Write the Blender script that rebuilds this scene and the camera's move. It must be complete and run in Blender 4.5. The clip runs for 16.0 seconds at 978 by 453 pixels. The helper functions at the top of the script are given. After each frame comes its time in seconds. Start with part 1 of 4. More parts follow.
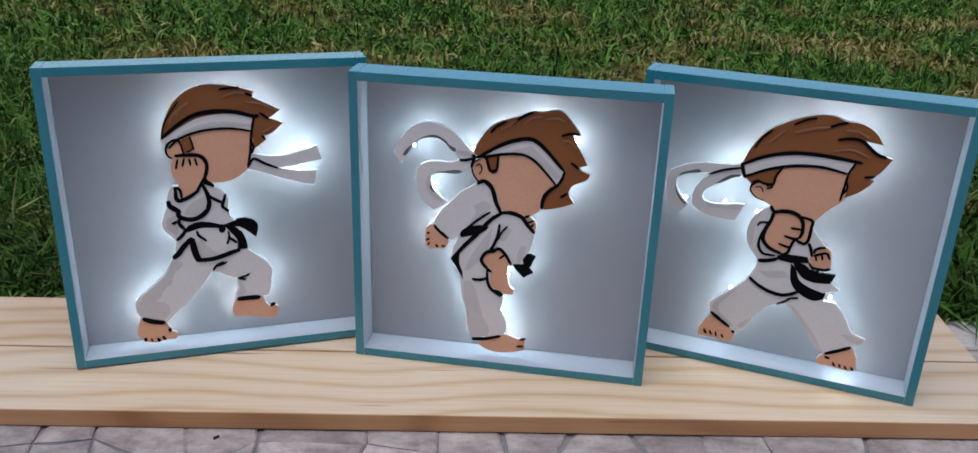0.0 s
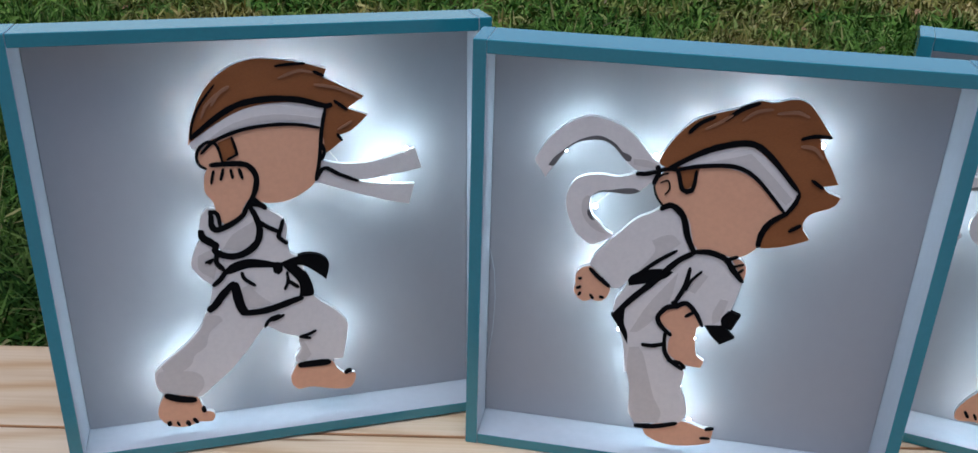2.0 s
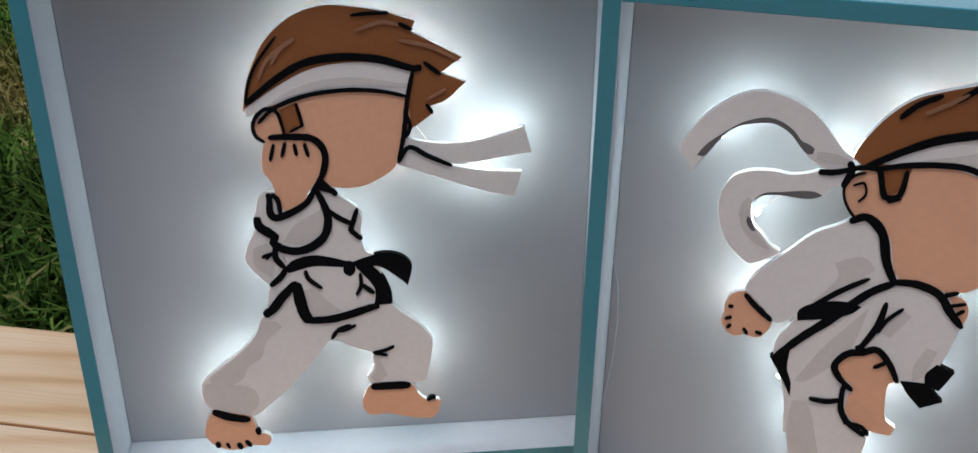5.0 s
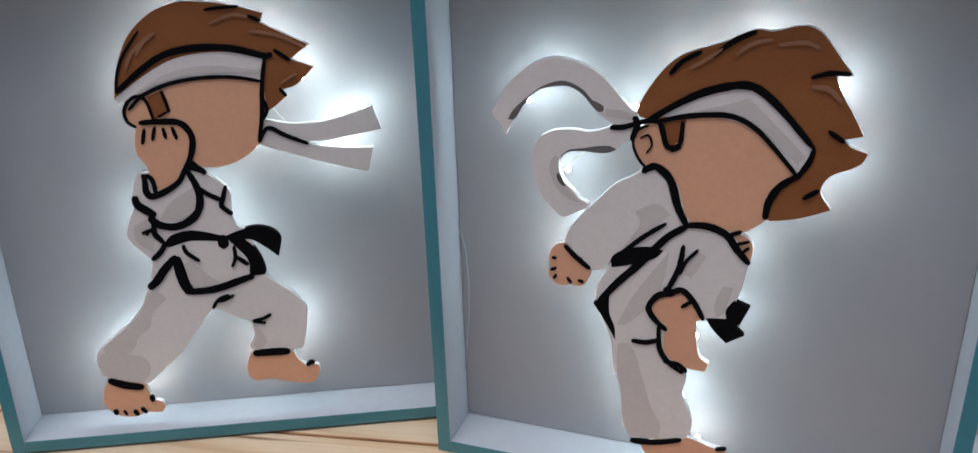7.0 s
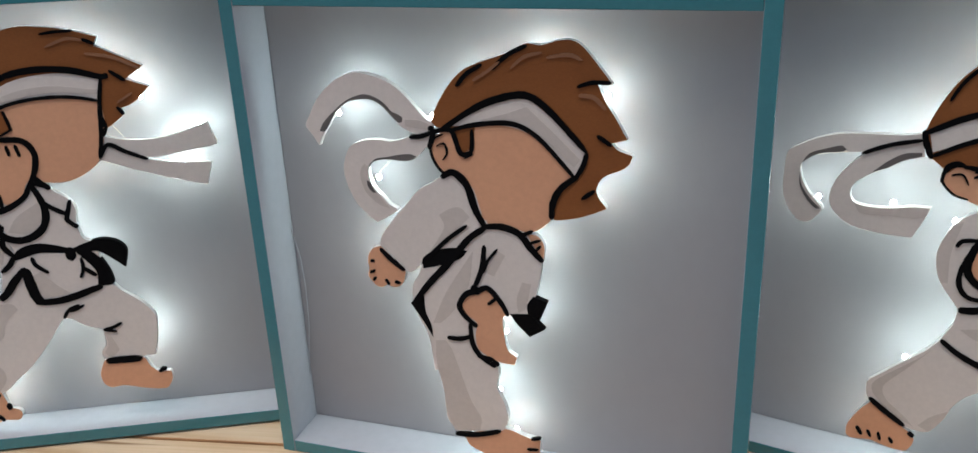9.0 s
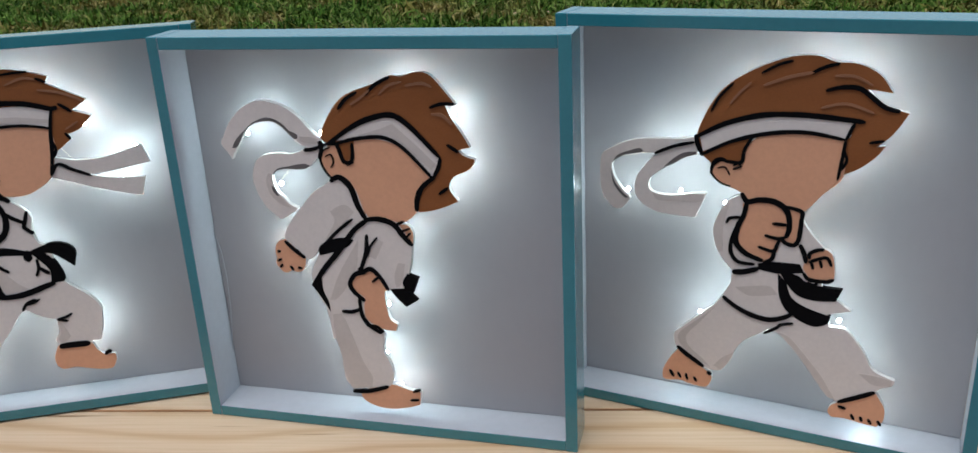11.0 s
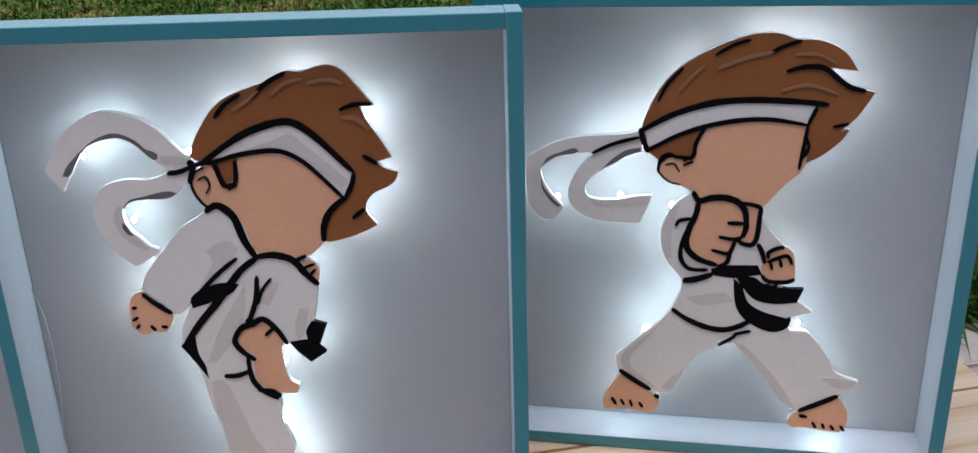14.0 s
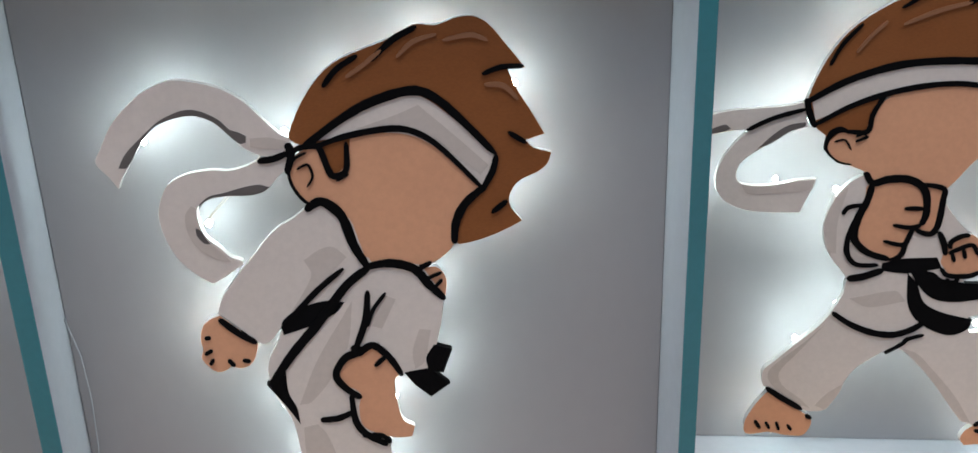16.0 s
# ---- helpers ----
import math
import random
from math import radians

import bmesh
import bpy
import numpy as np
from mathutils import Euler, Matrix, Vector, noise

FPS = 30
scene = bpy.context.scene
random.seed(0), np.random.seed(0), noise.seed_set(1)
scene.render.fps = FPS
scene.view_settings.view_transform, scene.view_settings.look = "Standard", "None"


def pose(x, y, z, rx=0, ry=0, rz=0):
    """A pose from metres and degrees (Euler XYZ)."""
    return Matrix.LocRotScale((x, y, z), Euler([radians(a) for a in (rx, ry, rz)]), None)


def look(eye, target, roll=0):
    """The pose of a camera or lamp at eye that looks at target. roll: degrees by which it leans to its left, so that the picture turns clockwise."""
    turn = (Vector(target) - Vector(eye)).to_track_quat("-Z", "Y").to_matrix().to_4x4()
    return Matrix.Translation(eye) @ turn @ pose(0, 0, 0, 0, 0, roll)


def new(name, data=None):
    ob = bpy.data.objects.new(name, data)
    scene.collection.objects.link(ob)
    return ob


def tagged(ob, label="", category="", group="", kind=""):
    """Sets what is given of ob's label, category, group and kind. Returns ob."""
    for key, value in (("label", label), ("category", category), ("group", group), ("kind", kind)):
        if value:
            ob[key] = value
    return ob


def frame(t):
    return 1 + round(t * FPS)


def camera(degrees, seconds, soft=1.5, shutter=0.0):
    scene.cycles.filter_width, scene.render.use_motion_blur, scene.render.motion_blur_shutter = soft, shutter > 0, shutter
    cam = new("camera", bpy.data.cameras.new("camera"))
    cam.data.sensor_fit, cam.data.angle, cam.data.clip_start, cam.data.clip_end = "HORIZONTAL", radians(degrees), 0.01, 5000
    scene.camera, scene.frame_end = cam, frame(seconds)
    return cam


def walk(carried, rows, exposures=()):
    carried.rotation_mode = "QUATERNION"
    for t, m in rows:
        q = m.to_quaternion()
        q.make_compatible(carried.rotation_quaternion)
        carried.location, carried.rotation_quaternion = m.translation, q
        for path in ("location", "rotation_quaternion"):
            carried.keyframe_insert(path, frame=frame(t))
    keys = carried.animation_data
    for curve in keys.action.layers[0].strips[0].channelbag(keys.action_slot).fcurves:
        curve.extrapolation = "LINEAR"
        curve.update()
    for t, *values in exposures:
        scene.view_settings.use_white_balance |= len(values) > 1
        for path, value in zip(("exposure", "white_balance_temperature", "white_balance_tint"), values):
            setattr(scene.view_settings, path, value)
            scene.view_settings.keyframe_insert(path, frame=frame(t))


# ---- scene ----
from mathutils.geometry import tessellate_polygon as tessellate

cam = camera(56.59, 16.0)
PATH = [
    (0, (0.1288, -0.9575, 0.5856), (0.1830, 0.8786, -0.2053), 2.00),
    (0.5, (0.1181, -0.9130, 0.5826), (0.1473, 0.8983, -0.2651), 2.06),
    (1, (0.0766, -0.8225, 0.5533), (0.1040, 0.9878, -0.2963), 2.01),
    (1.5, (0.0234, -0.7123, 0.5282), (0.0564, 1.0971, -0.3235), 2.07),
    (2, (0.0140, -0.6261, 0.5036), (0.0189, 1.1797, -0.3559), 1.66),
    (2.5, (-0.0038, -0.5609, 0.4943), (-0.0638, 1.2302, -0.3937), 1.06),
    (3, (-0.0163, -0.5207, 0.4906), (-0.0984, 1.2654, -0.4057), 1.33),
    (5.5, (0.0442, -0.4817, 0.4324), (-0.2826, 1.2888, -0.4385), -0.07),
    (6, (0.0772, -0.5069, 0.4265), (-0.2779, 1.2811, -0.3961), -0.69),
    (6.5, (0.1102, -0.5284, 0.4252), (-0.2490, 1.2658, -0.3821), -1.21),
    (7, (0.1421, -0.5350, 0.4234), (-0.1870, 1.2652, -0.3833), -1.88),
    (7.5, (0.1765, -0.5344, 0.4228), (-0.1167, 1.2781, -0.3702), -2.02),
    (8, (0.2061, -0.5337, 0.4219), (-0.0717, 1.2878, -0.3559), -2.34),
    (8.5, (0.2370, -0.5367, 0.4291), (-0.0379, 1.2854, -0.3483), -2.45),
    (9, (0.2567, -0.5597, 0.4215), (-0.0287, 1.2703, -0.3332), -2.40),
    (11.5, (0.3439, -0.7337, 0.4611), (0.2311, 1.1346, -0.2436), -2.92),
    (12, (0.3462, -0.7427, 0.4635), (0.2999, 1.1311, -0.2341), -2.81),
    (12.5, (0.3396, -0.7430, 0.4653), (0.3862, 1.1298, -0.2350), -2.48),
    (13, (0.3059, -0.7124, 0.4628), (0.5136, 1.1491, -0.2384), -1.30),
    (13.5, (0.2566, -0.6590, 0.4450), (0.5968, 1.1823, -0.2578), -0.77),
    (14, (0.2098, -0.5851, 0.4151), (0.5815, 1.2557, -0.2730), -1.64),
    (14.5, (0.1885, -0.5230, 0.3802), (0.6156, 1.3110, -0.2936), -1.44),
    (15, (0.1647, -0.4781, 0.3660), (0.6584, 1.3395, -0.3069), -1.45),
    (15.5, (0.1324, -0.4543, 0.3672), (0.6686, 1.3561, -0.2921), -1.50),
    (16, (0.1033, -0.4491, 0.3665), (0.6557, 1.3589, -0.2861), -1.65),
]
EXPOSURES = [(0, 0.13, 6300, 8), (2, 0.13, 6150, 7), (3, 0.18, 6500, 7), (5.5, 0.16, 7150, 7), (7, 0.06, 6950, 8), (9, 0.08, 7450, 7), (12.5, 0.11, 6700, 7), (14, 0.20, 6650, 7), (16, 0.17, 7450, 7)]
walk(cam, [(t, look(eye, target, roll)) for t, eye, target, roll in PATH], EXPOSURES)


# ---- world and light ----
world = bpy.data.worlds.new("sky")
scene.world = world
world.use_nodes = True
wn = world.node_tree.nodes
sky = wn.new("ShaderNodeTexSky")
sky.sky_type = "NISHITA"
sky.sun_disc = False
sky.sun_elevation = radians(74)
sky.sun_rotation = radians(212)
wn["Background"].inputs["Strength"].default_value = 0.145
world.node_tree.links.new(sky.outputs["Color"], wn["Background"].inputs["Color"])

sun = new("sun", bpy.data.lights.new("sun", "SUN"))
sun.data.energy = 1.9
sun.data.angle = radians(44)
sun.data.color = (0.915, 0.955, 1.0)
sun.matrix_world = look((-0.3, -0.72, 3.0), (0.0, 0.0, 0.0))


# ---- materials ----
class Nodes:
    """Short hand for a node tree."""

    def __init__(self, name):
        self.mat = bpy.data.materials.new(name)
        self.mat.use_nodes = True
        self.tree = self.mat.node_tree
        self.bsdf = self.tree.nodes["Principled BSDF"]

    def add(self, kind, **given):
        node = self.tree.nodes.new(kind)
        for key, value in given.items():
            if key == "operation":
                node.operation = value
            elif key == "wave_type":
                node.wave_type = value
            elif key == "bands_direction":
                node.bands_direction = value
            else:
                node.inputs[key.replace("_", " ")].default_value = value
        return node

    def link(self, a, out, b, into):
        self.tree.links.new(a.outputs[out], b.inputs[into])

    def coords(self, scale=(1, 1, 1), shift=True):
        """Object coordinates, stretched, and shifted from object to object."""
        tc = self.add("ShaderNodeTexCoord")
        mp = self.add("ShaderNodeMapping")
        mp.inputs["Scale"].default_value = scale
        self.link(tc, "Object", mp, "Vector")
        if shift:
            info = self.add("ShaderNodeObjectInfo")
            mul = self.add("ShaderNodeMath", operation="MULTIPLY")
            mul.inputs[1].default_value = 37.0
            self.link(info, "Random", mul, 0)
            self.link(mul, "Value", mp, "Location")
        return mp

    def noise(self, vec, scale, detail=4.0, rough=0.55, distortion=0.0):
        n = self.add("ShaderNodeTexNoise", Scale=scale, Detail=detail, Roughness=rough, Distortion=distortion)
        self.link(vec, "Vector", n, "Vector")
        return n

    def ramp(self, src, out, *stops):
        r = self.add("ShaderNodeValToRGB")
        e = r.color_ramp.elements
        while len(e) < len(stops):
            e.new(0.5)
        for el, (at, col) in zip(e, stops):
            el.position = at
            el.color = (*col, 1)
        self.link(src, out, r, "Fac")
        return r

    def mix(self, fac, fac_out, a, b, blend="MIX"):
        m = self.add("ShaderNodeMix")
        m.data_type = "RGBA"
        m.blend_type = blend
        if fac is None:
            m.inputs[0].default_value = fac_out
        else:
            self.link(fac, fac_out, m, 0)
        for src, i in ((a, 6), (b, 7)):
            if isinstance(src, tuple):
                m.inputs[i].default_value = (*src, 1)
            else:
                self.tree.links.new(src[0].outputs[src[1]] if isinstance(src, list) else src.outputs["Color"], m.inputs[i])
        return m

    def base(self, node, out):
        self.link(node, out, self.bsdf, "Base Color")

    def rough(self, value):
        self.bsdf.inputs["Roughness"].default_value = value

    def bump(self, src, out, strength, distance):
        b = self.add("ShaderNodeBump", Strength=strength, Distance=distance)
        self.link(src, out, b, "Height")
        self.link(b, "Normal", self.bsdf, "Normal")


def painted(name, light, dark, rough=0.55, brush=(60, 60, 60), grain=0.3, depth=0.0004, gloss=0.5, mottle=0.05):
    """Brushed paint: two near tones in soft streaks, and a fine relief."""
    n = Nodes(name)
    vec = n.coords(brush)
    big = n.noise(vec, 0.35, 3)
    fine = n.noise(vec, 12.0, 5)
    ramp = n.ramp(big, "Fac", (0.3, dark), (0.7, light))
    speck = n.ramp(fine, "Fac", (0.35, (1 - mottle,) * 3), (0.65, (1, 1, 1)))
    m = n.mix(None, 1.0, ramp, speck, "MULTIPLY")
    n.base(m, 2)
    n.rough(rough)
    n.bsdf.inputs["Specular IOR Level"].default_value = gloss
    n.bump(fine, "Fac", grain, depth)
    return n.mat


def pine(name, *tones):
    """Planed pine: long cathedral growth lines, a broad change of tone, fine fibre."""
    n = Nodes(name)
    vec = n.coords((4.6, 8, 8))
    warp = n.noise(vec, 0.8, 3, 0.5)
    wave = n.add("ShaderNodeTexWave", wave_type="BANDS", bands_direction="Y", Scale=0.95, Distortion=13.0, Detail=1.5, Detail_Scale=0.5)
    n.link(vec, "Vector", wave, "Vector")
    fibre_vec = n.coords((7, 330, 330))
    fibre = n.noise(fibre_vec, 1.0, 4)
    pale, mid, dark = tones
    lines = n.ramp(wave, "Fac", (0.0, pale), (0.35, pale), (0.85, mid), (1.0, dark))
    broad = n.ramp(warp, "Fac", (0.38, pale), (0.62, mid), (0.8, dark))
    m1 = n.mix(None, 0.5, broad, lines)
    fib = n.ramp(fibre, "Fac", (0.30, (0.90, 0.87, 0.83)), (0.58, (1, 1, 1)))
    m2 = n.mix(None, 1.0, [m1, 2], fib, "MULTIPLY")
    pitch_vec = n.coords((5, 130, 130))
    pitch = n.noise(pitch_vec, 1.0, 2, 0.4)
    streak = n.ramp(pitch, "Fac", (0.71, (1, 1, 1)), (0.80, (0.36, 0.25, 0.17)))
    m3 = n.mix(None, 1.0, [m2, 2], streak, "MULTIPLY")
    n.base(m3, 2)
    n.rough(0.6)
    n.bsdf.inputs["Specular IOR Level"].default_value = 0.3
    n.bump(fibre, "Fac", 0.2, 0.0004)
    return n.mat


TEAL = painted("teal_paint", (0.022, 0.205, 0.250), (0.017, 0.175, 0.215), 0.24, (25, 25, 25), 0.2, gloss=0.5)
WHITE = painted("white_paint", (0.40, 0.41, 0.455), (0.375, 0.385, 0.43), 0.6, (12, 12, 12), 0.2, mottle=0.04)
PANEL = painted("pale_grey_panel_paint", (0.342, 0.328, 0.344), (0.330, 0.316, 0.332), 0.62, (10, 9, 6), 0.04, gloss=0.3, mottle=0.018)
EDGE = painted("white_board_edge", (0.76, 0.75, 0.73), (0.70, 0.69, 0.67), 0.7)
HAIR = painted("brown_paint", (0.30, 0.106, 0.037), (0.255, 0.086, 0.029), 0.6, (40, 90, 90), 0.2, gloss=0.15, mottle=0.1)
SKIN = painted("tan_paint", (0.78, 0.40, 0.245), (0.73, 0.365, 0.225), 0.6, (25, 25, 25), 0.2, gloss=0.2)
CLOTH = painted("off_white_paint", (0.765, 0.685, 0.645), (0.72, 0.64, 0.60), 0.6, (25, 25, 25), 0.2, gloss=0.2)
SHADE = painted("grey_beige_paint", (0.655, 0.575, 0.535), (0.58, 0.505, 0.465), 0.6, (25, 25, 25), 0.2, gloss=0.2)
DARK = painted("dark_grey_paint", (0.17, 0.15, 0.145), (0.11, 0.10, 0.10), 0.6, gloss=0.2)
STREAK = painted("light_brown_paint", (0.31, 0.145, 0.082), (0.275, 0.118, 0.06), 0.6, gloss=0.2)
BARK = painted("dark_bark", (0.055, 0.036, 0.024), (0.025, 0.017, 0.012), 0.9, (200, 200, 200), 0.6, gloss=0.1, mottle=0.4)
INK = painted("black_paint", (0.004, 0.004, 0.005), (0.003, 0.003, 0.0035), 0.75, gloss=0.06)
TEAL.node_tree.nodes["Principled BSDF"].inputs["Coat Weight"].default_value = 0.7
TEAL.node_tree.nodes["Principled BSDF"].inputs["Coat Roughness"].default_value = 0.22
PINE = pine("planed_pine", (0.635, 0.475, 0.34), (0.565, 0.38, 0.235), (0.44, 0.255, 0.125))
# board sides: orange grain, with the shade on them darkened into the tones
PINE_EDGE = pine("shaded_orange_pine", (0.57, 0.30, 0.15), (0.47, 0.22, 0.095), (0.28, 0.11, 0.045))

copper = Nodes("copper_wire")
copper.bsdf.inputs["Base Color"].default_value = (0.75, 0.62, 0.5, 1)
copper.bsdf.inputs["Metallic"].default_value = 1.0
copper.rough(0.35)
COPPER = copper.mat

lit = Nodes("cool_white_diode")
lit.bsdf.inputs["Base Color"].default_value = (0.9, 0.95, 1, 1)
lit.bsdf.inputs["Emission Color"].default_value = (0.66, 0.89, 1.0, 1)
lit.bsdf.inputs["Emission Strength"].default_value = 245.0
DIODE = lit.mat


def stone_material():
    n = Nodes("stamped_paving")
    vec = n.coords((1, 1, 1))
    streak_vec = n.coords((26, 42, 40))
    big = n.noise(vec, 9, 4)
    streak = n.noise(streak_vec, 1, 5, 0.65)
    fine = n.noise(vec, 160, 5, 0.7)
    ramp = n.ramp(big, "Fac", (0.3, (0.30, 0.235, 0.215)), (0.7, (0.56, 0.455, 0.41)))
    st = n.ramp(streak, "Fac", (0.32, (0.5, 0.47, 0.47)), (0.62, (1, 1, 1)))
    m = n.mix(None, 1.0, ramp, st, "MULTIPLY")
    fi = n.ramp(fine, "Fac", (0.3, (0.8, 0.8, 0.8)), (0.6, (1, 1, 1)))
    m2 = n.mix(None, 1.0, [m, 2], fi, "MULTIPLY")
    n.base(m2, 2)
    n.rough(0.8)
    n.bump(streak, "Fac", 0.5, 0.003)
    return n.mat


def border_material():
    n = Nodes("beige_border_stone")
    vec = n.coords((1, 1, 1))
    big = n.noise(vec, 14, 4)
    fine = n.noise(vec, 220, 5, 0.7)
    ramp = n.ramp(big, "Fac", (0.3, (0.44, 0.37, 0.325)), (0.7, (0.57, 0.485, 0.43)))
    fi = n.ramp(fine, "Fac", (0.3, (0.82, 0.81, 0.8)), (0.6, (1, 1, 1)))
    m = n.mix(None, 1.0, ramp, fi, "MULTIPLY")
    n.base(m, 2)
    n.rough(0.85)
    n.bump(fine, "Fac", 0.4, 0.002)
    return n.mat


def mortar_material():
    n = Nodes("grey_mortar")
    vec = n.coords((1, 1, 1), False)
    fine = n.noise(vec, 120, 5, 0.7)
    ramp = n.ramp(fine, "Fac", (0.3, (0.15, 0.13, 0.128)), (0.7, (0.22, 0.195, 0.19)))
    n.base(ramp, "Color")
    n.rough(0.95)
    n.bump(fine, "Fac", 0.5, 0.002)
    return n.mat


def soil_material():
    n = Nodes("lawn_soil")
    vec = n.coords((1, 1, 1), False)
    big = n.noise(vec, 2.3, 5, 0.62)
    fine = n.noise(vec, 55, 6, 0.7)
    ramp = n.ramp(big, "Fac", (0.42, (0.050, 0.078, 0.010)), (0.64, (0.20, 0.135, 0.06)))
    fi = n.ramp(fine, "Fac", (0.3, (0.45, 0.45, 0.45)), (0.65, (1, 1, 1)))
    m = n.mix(None, 1.0, ramp, fi, "MULTIPLY")
    n.base(m, 2)
    n.rough(1.0)
    n.bsdf.inputs["Specular IOR Level"].default_value = 0.0
    n.bump(fine, "Fac", 0.8, 0.01)
    return n.mat


def grass_material():
    n = Nodes("grass_blades")
    geo = n.add("ShaderNodeNewGeometry")
    vec = n.coords((1, 1, 1), False)
    patch = n.noise(vec, 2.3, 5, 0.62)
    clumps = n.noise(vec, 11, 3, 0.6)
    tone = n.ramp(geo, "Random Per Island", (0.0, (0.013, 0.034, 0.006)), (0.4, (0.044, 0.092, 0.016)), (0.75, (0.10, 0.168, 0.034)), (0.95, (0.15, 0.20, 0.06)), (1.0, (0.25, 0.20, 0.09)))
    dry = n.ramp(geo, "Random Per Island", (0.0, (0.15, 0.095, 0.032)), (0.4, (0.17, 0.12, 0.036)), (0.8, (0.32, 0.21, 0.10)), (1.0, (0.46, 0.31, 0.17)))
    where = n.ramp(patch, "Fac", (0.50, (0, 0, 0)), (0.60, (0.75, 0.75, 0.75)))
    # dry patches set in farther off; the strip along the boards stays green
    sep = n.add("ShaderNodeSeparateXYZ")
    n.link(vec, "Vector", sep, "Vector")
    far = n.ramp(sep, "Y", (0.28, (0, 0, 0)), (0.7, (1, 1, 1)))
    worn = n.mix(None, 1.0, where, far, "MULTIPLY")
    m = n.mix(worn, 2, tone, dry)
    spots = n.ramp(clumps, "Fac", (0.35, (0.6, 0.62, 0.6)), (0.62, (1.15, 1.12, 1.0)))
    m2 = n.mix(None, 1.0, [m, 2], spots, "MULTIPLY")
    # shade near the boards and brighter light far off, tinted into the blades
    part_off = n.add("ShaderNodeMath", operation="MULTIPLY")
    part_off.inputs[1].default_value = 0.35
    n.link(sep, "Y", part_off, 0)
    lawn_light = n.ramp(part_off, "Value", (0.10, (0.78, 0.84, 0.85)), (0.55, (1.22, 1.30, 1.22)))
    m3 = n.mix(None, 1.0, [m2, 2], lawn_light, "MULTIPLY")
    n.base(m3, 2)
    n.rough(0.7)
    n.bsdf.inputs["Specular IOR Level"].default_value = 0.03
    return n.mat


def plaster_material():
    n = Nodes("plain_plaster")
    vec = n.coords((1, 1, 1), False)
    big = n.noise(vec, 1.2, 4)
    fine = n.noise(vec, 60, 5, 0.7)
    ramp = n.ramp(big, "Fac", (0.3, (0.36, 0.32, 0.285)), (0.7, (0.42, 0.38, 0.34)))
    n.base(ramp, "Color")
    n.rough(0.9)
    n.bump(fine, "Fac", 0.4, 0.003)
    return n.mat


def leaf_material():
    n = Nodes("dry_leaf")
    geo = n.add("ShaderNodeNewGeometry")
    tone = n.ramp(geo, "Random Per Island", (0.0, (0.16, 0.075, 0.03)), (0.5, (0.35, 0.19, 0.09)), (1.0, (0.5, 0.36, 0.22)))
    n.base(tone, "Color")
    n.rough(0.75)
    return n.mat


PLASTER, LEAF = plaster_material(), leaf_material()
STONE, MORTAR, SOIL, GRASS = stone_material(), mortar_material(), soil_material(), grass_material()
BEIGE = border_material()


# ---- building helpers ----
def mesh_of(name, bm, *materials, smooth=False):
    me = bpy.data.meshes.new(name)
    bm.normal_update()
    bm.to_mesh(me)
    bm.free()
    for m in materials:
        me.materials.append(m)
    if smooth:
        for p in me.polygons:
            p.use_smooth = True
    return me


def part(name, bm, materials, parent, label=""):
    """One mesh object under a thing or under a part."""
    if not isinstance(materials, tuple):
        materials = (materials,)
    ob = new(name, mesh_of(name, bm, *materials))
    ob.parent = parent
    return tagged(ob, label)


def thing(name, m, label, category, group="", kind=""):
    ob = new(name)
    ob.empty_display_size = 0.05
    ob.matrix_basis = m
    return tagged(ob, label, category, group, kind)


def block(bm, lo, hi, bevel=0.0, segments=1, uneven=0.0):
    """A box between two corners, with eased edges."""
    made = bmesh.ops.create_cube(bm, size=1)["verts"]
    for v in made:
        for i in range(3):
            v.co[i] = (lo[i] + hi[i]) / 2 + v.co[i] * (hi[i] - lo[i])
            v.co[i] += random.uniform(-uneven, uneven)
    if bevel:
        edges = list({e for v in made for e in v.link_edges})
        bmesh.ops.bevel(bm, geom=edges, offset=bevel, segments=segments, affect="EDGES", profile=0.5)
    return bm


def tube(bm, points, radius, sides=5):
    """A thin round wire along points."""
    rings = []
    for i, p in enumerate(points):
        d = (points[min(i + 1, len(points) - 1)] - points[max(i - 1, 0)]).normalized()
        a = d.cross(Vector((0, 1, 0.2))).normalized()
        b = d.cross(a)
        rings.append([bm.verts.new(p + radius * (math.cos(k * math.tau / sides) * a + math.sin(k * math.tau / sides) * b)) for k in range(sides)])
    for r, s in zip(rings, rings[1:]):
        for k in range(sides):
            bm.faces.new((r[k], r[(k + 1) % sides], s[(k + 1) % sides], s[k]))


# ---- ground, paving and lawn ----
GROUND = -0.0226
LAWN = 0.160
BORDER = 0.080

bm = bmesh.new()
n = 60
grid = [[bm.verts.new((x, y, GROUND - 0.012 + (0.006 * noise.noise(Vector((x * 2.5, y * 2.5, 0))) if abs(x) < 9 and y < 9 else 0)))
         for x in [-400, -60, -12] + [-9 + 18 * i / n for i in range(n + 1)] + [12, 60, 400]]
        for y in [-400, -60, -8] + [-3 + 12 * i / n for i in range(n + 1)] + [14, 60, 400]]
for r, s in zip(grid, grid[1:]):
    for i in range(len(r) - 1):
        bm.faces.new((r[i], r[i + 1], s[i + 1], s[i]))
ground = new("ground", mesh_of("ground", bm, SOIL, smooth=True))
tagged(ground, "brown and green soil under a short lawn", "ground", kind="structure")

